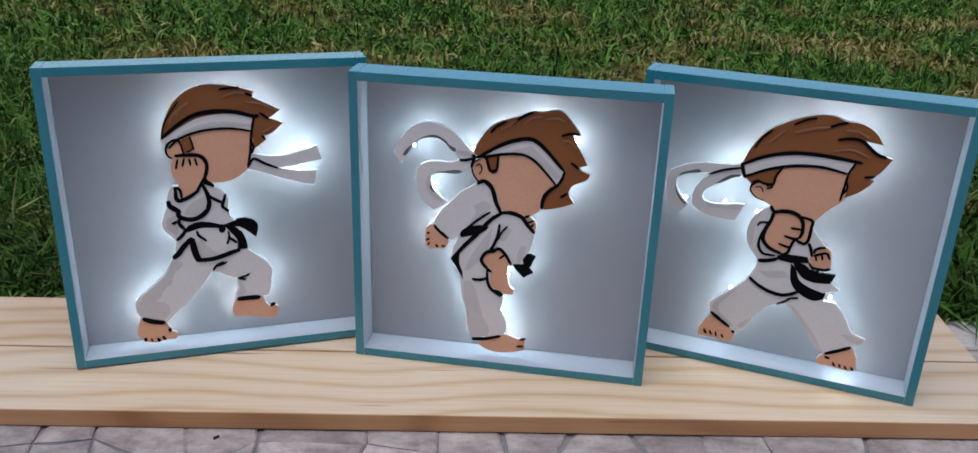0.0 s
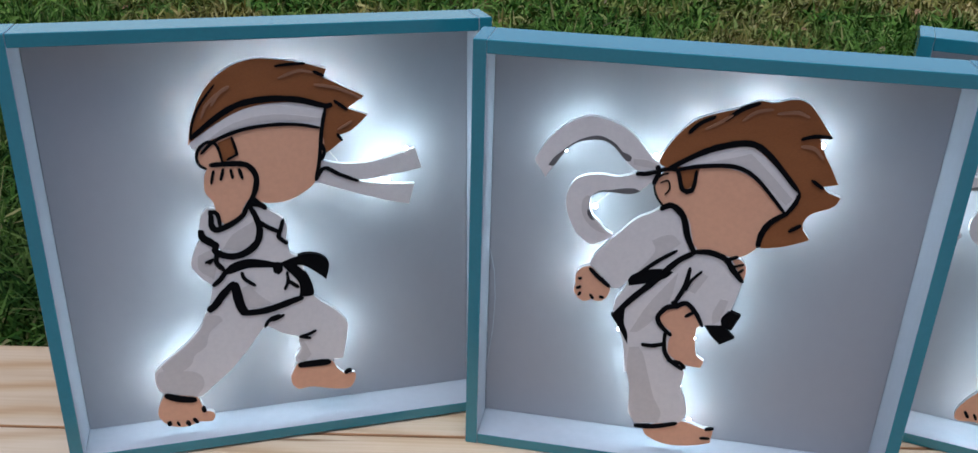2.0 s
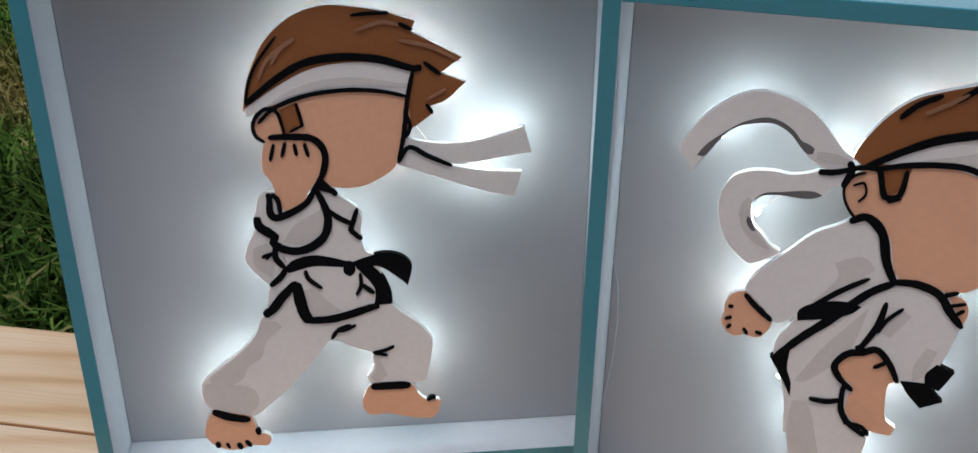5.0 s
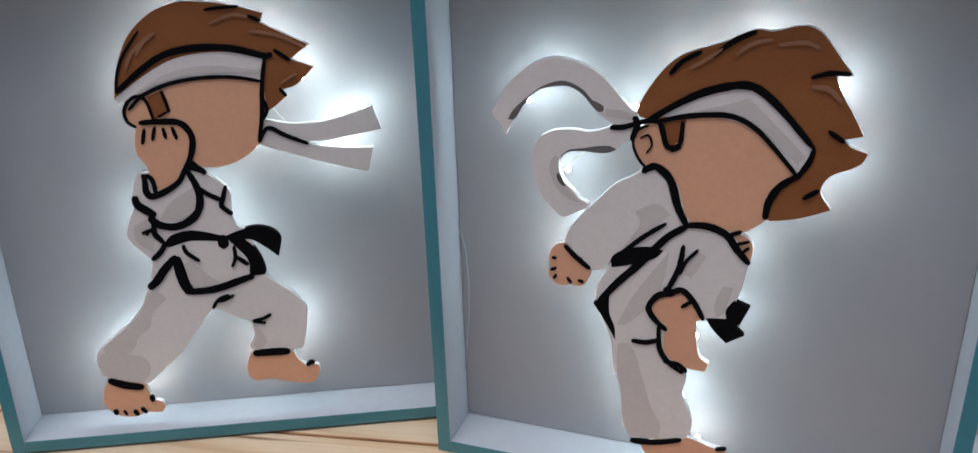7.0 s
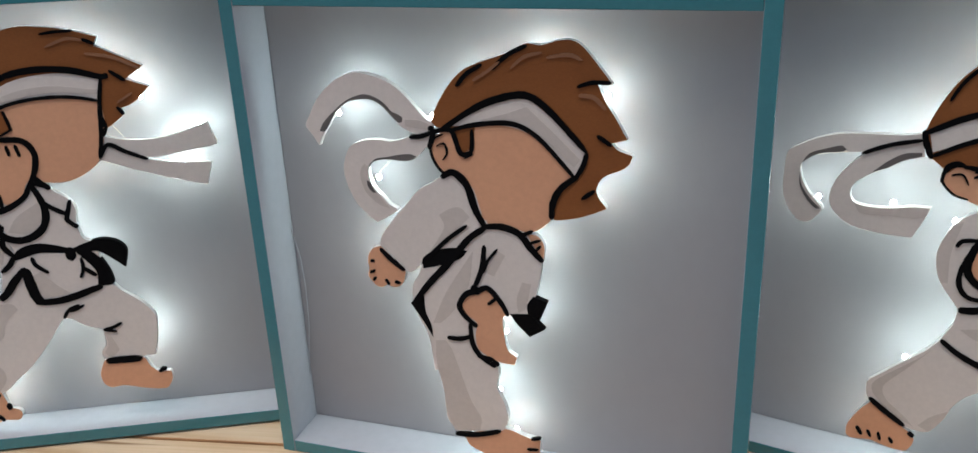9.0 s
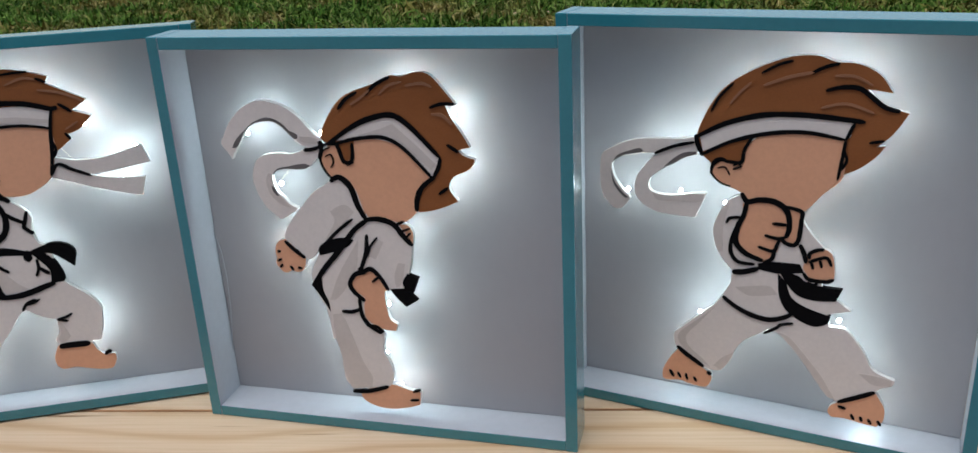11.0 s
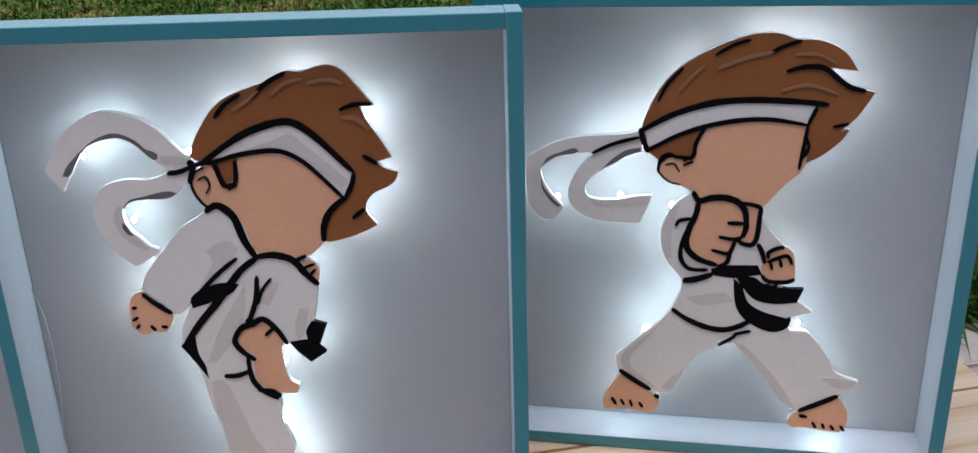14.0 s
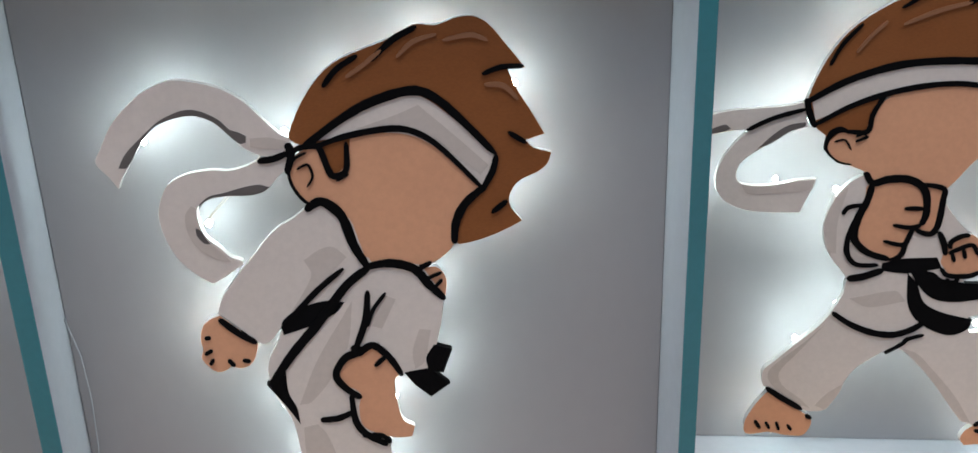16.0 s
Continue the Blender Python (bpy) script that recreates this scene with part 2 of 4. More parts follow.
bm = bmesh.new()
block(bm, (-6, -7, GROUND - 0.03), (6.5, LAWN - 0.012, GROUND - 0.004), 0.003)
pavement = new("pavement", mesh_of("pavement", bm, MORTAR))
tagged(pavement, "grey-mauve stamped stone paving with narrow joints", "paving", kind="structure")


# unseen wall, added to hold back low sky light and give some bounce
bm = bmesh.new()
block(bm, (-7, -4.25, GROUND - 0.03), (7.5, -4.0, 2.4), 0.005)
wall = new("wall_south", mesh_of("wall_south", bm, PLASTER))
tagged(wall, "plain plastered wall, unseen, added to block and bounce light", "wall", kind="structure")


def slab_prism(bm, ring, top, bottom, inset=0.0035):
    """A stone with a slightly rounded upper edge from a ring of corners."""
    c = sum((Vector(p) for p in ring), Vector((0, 0))) / len(ring)
    out = [bm.verts.new((p[0], p[1], bottom)) for p in ring]
    rim = [bm.verts.new((p[0], p[1], top - 0.002)) for p in ring]
    up = []
    for p in ring:
        d = (c - Vector(p)).normalized() * inset
        up.append(bm.verts.new((p[0] + d.x, p[1] + d.y, top)))
    m = len(ring)
    for i in range(m):
        j = (i + 1) % m
        bm.faces.new((out[i], out[j], rim[j], rim[i]))
        bm.faces.new((rim[i], rim[j], up[j], up[i]))
    bm.faces.new(up)


def paving_rings(x0, x1, y0, y1, step, rng):
    """Irregular four and five sided stones that share jittered corners."""
    nx, ny = round((x1 - x0) / step), round((y1 - y0) / step)
    corner = {}
    for i in range(nx + 1):
        for j in range(ny + 1):
            edge = j in (0, ny)
            corner[i, j] = Vector((x0 + i * step + rng.uniform(-0.33, 0.33) * step, y0 + j * (y1 - y0) / ny + (0 if edge else rng.uniform(-0.33, 0.33) * step)))
    for i in range(nx):
        for j in range(ny):
            a, b, c, d = corner[i, j], corner[i + 1, j], corner[i + 1, j + 1], corner[i, j + 1]
            mid = (a + b + c + d) / 4
            ring = [a, b, c, d]
            ring = [p + (mid - p).normalized() * 0.0017 for p in ring]
            bowed = []
            for p, q in zip(ring, ring[1:] + ring[:1]):
                bowed.append(p)
                bowed.append((p + q) / 2 + Vector((rng.uniform(-0.006, 0.006), rng.uniform(-0.006, 0.006))))
            yield mid, bowed


# ---- pine boards ----
def pine_board(x0, x1, y0, y1, skew, label):
    """A planed board with eased edges; skew: how far its far end is cut out of square."""
    length, width = x1 - x0, y1 - y0
    bm = bmesh.new()
    block(bm, (-length / 2, -width / 2, GROUND + 0.0006), (length / 2, width / 2, 0.0), 0.0016, 2)
    for v in bm.verts:
        if v.co.x > 0:
            v.co.x += skew * v.co.y / width
    bm.normal_update()
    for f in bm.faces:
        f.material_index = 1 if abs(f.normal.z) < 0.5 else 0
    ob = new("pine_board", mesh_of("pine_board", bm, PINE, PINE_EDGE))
    ob.matrix_basis = pose(0.15, 0, 0, 0, 0, 0.22) @ pose((x0 + x1) / 2 - 0.15, (y0 + y1) / 2, 0)
    return tagged(ob, label, "board", "pine boards on the paving")


pine_board(-1.25, 0.7808, -0.1242, 0.0056, 0.005, "pale planed pine board with long grain lying on paving")
pine_board(-1.28, 0.7792, 0.0082, 0.1314, 0.009, "pale planed pine board lying along the lawn's edge")


# ---- shadow boxes ----
D, T, PANEL_AT = 0.0388, 0.0102, 0.0368


def by_normal(bm, inward):
    """White on the inner face of a frame board, teal elsewhere."""
    bm.normal_update()
    for f in bm.faces:
        f.material_index = 1 if f.normal.dot(inward) > 0.9 else 0


def shadow_box(m, label, W, H):
    """An open square box of four boards and a back panel; origin at its lower front corner."""
    box = thing("shadow_box", m, label, "shadow box", "three shadow boxes on the boards")
    for lo, hi, inward in (((0, 0, 0), (T, D, H), (1, 0, 0)), ((W - T, 0, 0), (W, D, H), (-1, 0, 0)),
                           ((T, 0.0002, H - T), (W - T, D, H - 0.0002), (0, 0, -1)), ((T, 0.0002, 0.0002), (W - T, D, T), (0, 0, 1))):
        bm = bmesh.new()
        block(bm, lo, hi, 0.0007, 2, 0.00008)
        by_normal(bm, Vector(inward))
        part("frame_board", bm, (TEAL, WHITE), box, "teal painted board with a white inner face")
    bm = bmesh.new()
    block(bm, (T + 0.0002, PANEL_AT, T + 0.0002), (W - T - 0.0002, D - 0.0002, H - T - 0.0002), 0.0004)
    part("back_panel", bm, PANEL, box, "white painted back panel")
    return box


POSE_A = pose(-0.3161, -0.0490, 0.0016, 0, 0, 15.68) @ pose(0, 0, 0, -3.0)
POSE_B = pose(0.0005, -0.0001, 0.0, 0, 0, -10.0)
POSE_C = pose(0.3277, 0.0380, 0.0002, 0, 0, -22.12)
shadow_box(POSE_A, "teal shadow box, white inside, turned towards its neighbour", 0.3478, 0.3502)
shadow_box(POSE_B, "teal shadow box, white inside, standing foremost between two others", 0.3446, 0.350)
shadow_box(POSE_C, "teal shadow box, white inside, near the boards' end", 0.3445, 0.3517)


# ---- painted cutouts ----
FRONT, BOARD = 0.0035, 0.0045


class Cutout:
    """A painted board cutout made of plain overlapping shapes, in one mesh."""

    def __init__(self):
        self.bm, self.layer = bmesh.new(), 0


def rounded(points, closed, steps=4):
    """A soft line through points (millimetres); sharp corners stay sharp."""
    pts = [Vector((p[0] / 1000, p[1] / 1000)) for p in points]
    count = len(pts)

    def at(i):
        return pts[i % count] if closed else pts[max(0, min(count - 1, i))]

    def slope(i):
        a, b = at(i) - at(i - 1), at(i + 1) - at(i)
        if closed and a.length > 1e-6 and b.length > 1e-6 and a.angle(b) > 1.05:
            return None
        return (a + b) / 2

    line = []
    for i in range(count if closed else count - 1):
        p, q = at(i), at(i + 1)
        chord = q - p
        s0, s1 = slope(i) or chord, slope(i + 1) or chord
        s0 = s0.normalized() * min(s0.length, chord.length)
        s1 = s1.normalized() * min(s1.length, chord.length)
        for k in range(steps):
            t = k / steps
            line.append((2 * t ** 3 - 3 * t ** 2 + 1) * p + (t ** 3 - 2 * t ** 2 + t) * s0 + (3 * t ** 2 - 2 * t ** 3) * q + (t ** 3 - t ** 2) * s1)
    if not closed:
        line.append(pts[-1])
    return line


PAINTS = (EDGE, HAIR, SKIN, CLOTH, SHADE, INK, DARK, STREAK)
COATS = (SHADE, DARK, INK)


def fill(cut, paint, *points):
    """A plain painted shape: sawn board for the outline, a thin coat for shade and black."""
    line = rounded(points, True)
    cut.layer += 1
    front = FRONT - cut.layer * 0.000012 - (0.0001 if paint in COATS else 0)
    back = FRONT + (0.0008 if paint in (SHADE, DARK) else BOARD - cut.layer * 0.00003)
    bm, index = cut.bm, PAINTS.index(paint)
    near = [bm.verts.new((p.x, front, p.y)) for p in line]
    far = [bm.verts.new((p.x, back, p.y)) for p in line]
    for tri in tessellate([[Vector((p.x, p.y, 0)) for p in line]]):
        for ring, flip in ((near, False), (far, True)):
            f = bm.faces.new([ring[i] for i in (tri if not flip else reversed(tri))])
            f.material_index = index
    for i in range(len(line)):
        j = (i + 1) % len(line)
        f = bm.faces.new((near[i], near[j], far[j], far[i]))
        f.material_index = index if paint in COATS else 0


def stroke(cut, width, *points, paint=INK):
    """A brush line, thicker in the middle than at its ends, with an uneven edge."""
    line = rounded(points, False, 5)
    cut.layer += 1
    y = FRONT - 0.0008 - cut.layer * 0.000006
    bm, m = cut.bm, len(line)
    pairs = []
    for i, p in enumerate(line):
        d = (line[min(i + 1, m - 1)] - line[max(i - 1, 0)]).normalized()
        s = Vector((-d.y, d.x))
        t = i / (m - 1)
        w = width / 1560 * (0.62 + 0.45 * math.sin(math.pi * min(1, max(0, t))) ** 0.5) * random.uniform(0.93, 1.07)
        if i in (0, m - 1):
            w *= 0.6
        pairs.append([bm.verts.new((p.x + k * s.x * w, yy, p.y + k * s.y * w)) for k, yy in ((-1, y), (1, y), (1, FRONT + 0.001), (-1, FRONT + 0.001))])
    for r, q in zip(pairs, pairs[1:]):
        for i in range(4):
            f = bm.faces.new((r[i], r[(i + 1) % 4], q[(i + 1) % 4], q[i]))
            f.material_index = PAINTS.index(paint)
    for r in (pairs[0], pairs[-1]):
        bm.faces.new(r).material_index = PAINTS.index(paint)


a, b, c = Cutout(), Cutout(), Cutout()
fill(a, HAIR, (117.8, 262.7), (121.8, 280.8), (132.8, 303), (150, 318.1), (168.2, 324.2), (185.5, 323.3), (202.7, 320.4), (222, 314.4), (219, 308.4), (249.5, 292.4), (236.4, 283.3), (251.6, 277.4), (239.5, 266.3), (227.3, 262.2), (231.4, 258.2), (220.3, 250.1), (215.2, 249.1), (172.5, 277), (131, 260.8))
fill(a, SKIN, (123.9, 251.7), (130, 260.8), (151.2, 269.9), (173.5, 274), (216.1, 269.2), (217.2, 252.1), (209.2, 227), (199.1, 217.9), (184, 211.8), (166.7, 212.7), (157.6, 220.7), (148.3, 242.8), (126, 245.7))
fill(a, CLOTH, (214.2, 243.1), (231.5, 239.1), (253.8, 239.2), (276.1, 244.4), (288.2, 248.4), (293.4, 231.4), (273.1, 228.3), (245.8, 225.1), (230.5, 230.1), (214.3, 237))
fill(a, CLOTH, (211.2, 237), (242.7, 224.1), (262, 220.2), (287.4, 218.3), (282.4, 201.2), (261.1, 207.1), (237.7, 215.1), (209.2, 226))
fill(a, CLOTH, (118.8, 263.7), (137, 275.9), (156.2, 286), (174.5, 290.1), (196.8, 290.2), (219.1, 285.3), (219.1, 277.2), (216.1, 269.2), (198.9, 273.1), (173.5, 274), (151.2, 270.9), (136, 265.8), (127.9, 262.8), (119.9, 258.7))
fill(a, SKIN, (123.9, 258.7), (121.9, 251.7), (124, 245.7), (129.1, 242.7), (135.1, 243.7), (140.2, 247.7), (140.1, 259.8), (135, 264.8), (127.9, 262.8))
fill(a, HAIR, (139.1, 262.8), (149.2, 266.9), (152.3, 252.8), (141.2, 246.7))
fill(a, CLOTH, (118.7, 185.7), (114.5, 179.4), (110.8, 170.9), (109.6, 164.4), (114.9, 155.3), (123.8, 145.5), (132.5, 152.2), (135.1, 158.8), (130.5, 172.2), (120.5, 187.7))
fill(a, CLOTH, (136.5, 131.6), (117.4, 123.4), (112.1, 112), (107.3, 105.2), (95.8, 93.9), (82.2, 83.6), (73.8, 75.9), (71.5, 71.6), (71.3, 63.6), (73, 57.5), (77, 52.7), (101.8, 45), (116.5, 55.7), (130.3, 67.3), (140.6, 79.1), (150, 90.7), (158.5, 102.3), (164.8, 104.3), (172.3, 120.4))
fill(a, CLOTH, (158.5, 103.2), (164.8, 103.3), (174.7, 96.5), (187, 91.9), (187.4, 85.1), (187.4, 78.7), (182.7, 71.5), (185.3, 65.9), (211.9, 64.2), (215.4, 66), (222.3, 66), (225.8, 78.8), (228.2, 95.9), (227.5, 100.7), (219.5, 111.7), (205.5, 123.3), (197.7, 133), (168.5, 125.3))
fill(a, CLOTH, (158.8, 211.4), (167.1, 209), (181.8, 197.9), (184.8, 190.1), (183.4, 180.7), (185.7, 167.5), (193.4, 162.7), (197.7, 133), (184.9, 125.4), (159.8, 118.8), (145.4, 118.2), (136, 127), (119.4, 123.3), (123.8, 145.5), (130.7, 154.6), (135.3, 161), (130.5, 172.2), (141.2, 180.4))
fill(a, CLOTH, (124.9, 210.6), (136.3, 210.2), (155.1, 205.3), (157.9, 192.5), (141.6, 184.7), (126.3, 187.5), (121.6, 198.2))
fill(a, CLOTH, (126.9, 211.8), (121.8, 206.6), (119.3, 198.3), (119.4, 192), (125.8, 183.2), (132.8, 175.6), (140.2, 170.4), (152.2, 172.1), (159.9, 178.7), (163.6, 190.1), (162.5, 200.8), (158.8, 211.4), (155.1, 205.3), (148.6, 197.1), (138.5, 193.3), (130.8, 193.7), (127.8, 202.2))
fill(a, SKIN, (127.1, 237.6), (132.1, 245.7), (145.3, 246.8), (157.4, 244.8), (164.6, 232.8), (160.6, 220.7), (153.5, 210.6), (148.5, 201.6), (138.4, 196.5), (133.3, 202.5), (131.2, 215.6), (126.1, 224.6))
fill(a, SKIN, (77.1, 53.2), (72, 43.4), (69.6, 34.3), (71.7, 28), (76.5, 22.4), (84.7, 19.2), (93.3, 19.1), (100, 21.8), (110.7, 21), (113.7, 25), (113.2, 28.7), (109.6, 31), (106.3, 31.8), (103.8, 40.2), (101.1, 46.5))
fill(a, SKIN, (185.8, 66.3), (180.6, 59.1), (178.5, 52.6), (179.7, 45.4), (184.7, 40.9), (194.7, 41.8), (207.6, 38.3), (218.5, 36), (227.3, 36), (231.9, 42.9), (232.5, 49.1), (230.9, 50.7), (223.4, 50.7), (217.2, 56.7), (212.8, 64.6))
fill(a, SHADE, (127.9, 209.7), (131.5, 207.9), (135.4, 201), (135.3, 192.6), (129.9, 192), (126.7, 198.9))
fill(a, SHADE, (115.8, 119.8), (108.5, 105.1), (93.3, 90.7), (77.3, 78.1), (79.6, 70.1), (93.2, 72.2), (100.5, 77.6), (103.8, 85.2), (113.3, 92.4), (117.5, 104.6), (128.7, 114.4), (125.1, 119.3))
fill(a, SHADE, (73.7, 71.9), (72.4, 62.6), (77.5, 53.7), (101.1, 46.5), (108.1, 56.2), (107.4, 65.3), (100.5, 70.7), (87, 72.6), (78.9, 74.1))
fill(a, SHADE, (187.7, 89.9), (188.7, 78.6), (184.8, 71.4), (189.6, 66.1), (196.5, 73.2), (192.8, 83.3), (190.1, 88.3))
fill(a, SHADE, (142.5, 187.5), (159.7, 197.6), (162.8, 186.6), (149.7, 174.5), (134.4, 176.4))
fill(a, SHADE, (115.2, 172.3), (124.3, 176.4), (128.4, 164.3), (125.4, 151.3), (115.3, 160.2))
fill(a, SHADE, (141.7, 139.3), (150.8, 143.3), (161, 131.3), (169.2, 124.3), (150.9, 122.2), (143.8, 127.2))
fill(a, SHADE, (126.9, 261.7), (151.2, 276.9), (181.6, 282.1), (216.1, 277.2), (216.1, 274.2), (180.6, 277.1), (153.3, 272.9), (136, 266.8), (127, 257.7))
fill(a, INK, (132.9, 156.7), (139.5, 163), (151.7, 166), (163.4, 164.1), (174.4, 160.5), (174.8, 156), (162.9, 157.5), (151, 158), (136.7, 154.3))
fill(a, INK, (177.1, 159.9), (183.3, 162.3), (188.2, 163.8), (195.6, 165.7), (203.6, 165.3), (211.5, 161.8), (215.7, 154.9), (212.6, 141.5), (204.8, 148.7), (195, 155.9), (186.9, 155.9), (180.7, 153.9))
fill(a, INK, (181, 157.5), (189, 157.1), (196.6, 149.1), (201.3, 137.5), (202.1, 130.5), (200.8, 128.2), (190, 127.9), (191.1, 138), (188.2, 145), (181.9, 153))
fill(a, INK, (171.1, 159.3), (175.2, 161.3), (178.3, 159), (178.7, 153.1), (175.2, 149.7), (171.4, 152.6))
stroke(a, 3.4, (119.8, 266.7), (138, 280.9), (156.2, 291), (178.5, 294.1), (199.8, 292.2), (220.1, 286.3), (225.2, 287.3))
stroke(a, 2, (126, 254.7), (136.1, 263.8), (154.3, 270.9), (176.6, 274), (198.9, 273.1), (216.1, 269.2))
stroke(a, 2.2, (220.1, 286.3), (216.1, 268.2), (213.2, 245.1), (209.2, 227))
stroke(a, 1.4, (119.8, 266.7), (122.8, 279.8), (128.8, 291.9), (140.9, 307))
stroke(a, 1.8, (129.1, 242.7), (124, 246.7), (122.9, 253.7), (125.9, 259.7), (132, 263.8), (138.1, 260.8), (141.2, 246.7))
stroke(a, 1.7, (149.2, 266.9), (151.3, 257.8), (152.3, 251.8))
stroke(a, 1.2, (144.2, 248.8), (152.3, 252.8))
stroke(a, 3.2, (131.1, 245.7), (145.3, 245.8), (158.5, 243.8), (164.6, 233.8), (161.6, 219.7), (153.6, 206.6))
stroke(a, 3.0, (159.6, 217.7), (167.8, 208.7))
stroke(a, 1.8, (134.1, 241.7), (131.1, 230.6))
stroke(a, 1.8, (141.2, 242.7), (138.2, 232.7))
stroke(a, 1.8, (146.3, 241.7), (147.4, 233.7))
stroke(a, 1.8, (152.4, 241.8), (154.5, 232.7))
stroke(a, 4, (157.5, 210.6), (161.7, 200.8), (163.6, 190.1), (160.7, 179.5), (152.2, 172.1), (142.1, 169.5), (132.5, 172.1), (128.2, 176.2), (130.9, 180))
stroke(a, 3.4, (155.5, 209.4), (151.9, 203.3), (144.8, 198.1), (136.7, 194.3), (130.8, 193.2), (128.1, 197.1), (128.4, 204.3), (127.9, 209.7))
stroke(a, 2.4, (129.7, 209.2), (133.5, 204.9), (134.4, 195.2))
stroke(a, 4.4, (119.6, 194.1), (120.5, 187.7), (125.8, 183.2), (131.6, 178.7))
stroke(a, 3, (129.9, 174), (128.7, 165.7), (134.2, 157.9))
stroke(a, 1.8, (120.1, 166.1), (127.4, 168.8))
stroke(a, 1.5, (122.7, 164.7), (126.2, 168))
stroke(a, 3, (135, 157.5), (130.4, 151), (123.8, 145.5))
stroke(a, 2.6, (158.8, 212.2), (167.1, 209.8), (170, 206.8))
stroke(a, 2.6, (163, 197.4), (169.6, 192), (178.3, 187))
stroke(a, 2.6, (182.2, 197.5), (179.6, 189.5), (177.6, 183.1), (180.5, 179.5), (184.2, 175.9))
stroke(a, 4.4, (117.9, 123.8), (124, 128.6), (131, 137.4), (140.8, 147.3))
stroke(a, 5.6, (140.7, 146.9), (141.7, 135.9), (143.9, 124.3), (147.4, 118))
stroke(a, 4, (142.6, 118.8), (159.8, 118.8), (172.3, 121.4), (184.9, 125.4), (193.3, 127.7))
stroke(a, 2.2, (146.8, 155.6), (148.6, 149.2), (156.8, 142))
stroke(a, 2, (181.8, 152.1), (182, 143), (178.7, 135.9))
stroke(a, 2.4, (182.1, 143.9), (190.6, 136.6))
stroke(a, 2, (160.6, 103.6), (165.3, 110.5), (173.8, 113.8))
stroke(a, 1.6, (164.8, 109.5), (170.3, 110.2), (177.1, 113.6))
stroke(a, 1.8, (187.4, 91.4), (195.5, 92.9), (201.9, 95.9))
stroke(a, 1.5, (187.4, 91.4), (197.3, 88.9))
stroke(a, 4.2, (76.5, 51.8), (88, 46.4), (101.2, 43.5))
stroke(a, 4.2, (184.8, 64.4), (198.1, 64.5), (212.3, 64.1))
stroke(a, 2.6, (77.1, 26.5), (77.8, 21.8))
stroke(a, 1.4, (83.3, 25.1), (85.3, 20.7))
stroke(a, 2.4, (90.9, 24.5), (93.4, 19.6))
stroke(a, 2.2, (96.3, 26.2), (100, 21.2))
stroke(a, 2.4, (105, 36), (106.2, 30.7))
stroke(a, 2.4, (223.4, 50.7), (226.6, 53.1), (229.2, 52.4))
stroke(a, 2.2, (209.2, 227), (216.3, 237), (227.5, 231.1), (242.7, 224.1))
stroke(a, 1.8, (215.2, 258.1), (217.2, 250.1), (214.2, 243.1))
stroke(a, 1.6, (184.5, 318.3), (194.6, 319.3), (206.8, 319.4))
stroke(a, 1.8, (211.9, 313.4), (220, 309.4))
stroke(a, 2, (226.2, 290.3), (236.4, 282.3))
stroke(a, 1.6, (227.3, 264.2), (231.4, 258.2))
fill(b, HAIR, (136.7, 266.6), (138.8, 273.2), (143.4, 282.1), (149.2, 290.7), (155, 297.2), (161.2, 301.9), (168.7, 305.3), (177.7, 308.4), (185.2, 311), (192.7, 314.4), (198.8, 317.7), (203.2, 318), (209, 317.2), (215, 318.7), (219.5, 320.2), (226.9, 320.8), (232.8, 318.5), (237.1, 314.6), (244.5, 305.4), (252.5, 295.2), (243.6, 295), (248.7, 284.1), (254.7, 274.5), (261.8, 261.9), (252.3, 259.2), (256, 255.2), (265.2, 252.1), (263, 246.4), (258.1, 242.5), (247.2, 237.3), (243.2, 227.3), (249.8, 217.1), (242.6, 213.6), (231.2, 209.3), (217.6, 206.6), (215.1, 208.8), (206.4, 227.9), (189, 251.6), (165.4, 261.9), (141.7, 263.3))
fill(b, CLOTH, (46.6, 259.9), (49.6, 266.3), (55.4, 276.5), (62.2, 284.1), (70.8, 291.2), (79.3, 295.4), (86.5, 297.1), (96.2, 295.7), (105.7, 292.9), (112.4, 289.3), (119, 284), (126.7, 275.4), (132.8, 269), (137.3, 266.6), (136.6, 259.6), (129.4, 258.4), (123.5, 258.8), (115.2, 263.3), (108, 271.4), (103.6, 276.1), (96.9, 279.5), (91.3, 280.1), (82.5, 278.5), (75, 275.1), (68.3, 268.2), (61.6, 258), (56.8, 250.6), (55.1, 246.7), (51.7, 252.5))
fill(b, CLOTH, (136.4, 258), (129.3, 257.5), (121.8, 256.7), (114.1, 253.8), (106.6, 252.4), (99.4, 253.2), (90.5, 252.5), (84.5, 251), (77.6, 247.1), (73.7, 240.2), (71.5, 232.4), (72.1, 224.3), (75.2, 214.4), (80, 205.8), (86.7, 199.2), (92.8, 194.7), (98.6, 197.6), (108.5, 203.9), (108.1, 205.9), (102.9, 208.3), (97.6, 214.3), (92.2, 219.6), (89.7, 227.9), (89.9, 234.3), (93.1, 237.9), (99.2, 240), (106.7, 240.5), (115.5, 239.5), (123.1, 241.3), (128.1, 246), (132, 249.8), (135.7, 250.2))
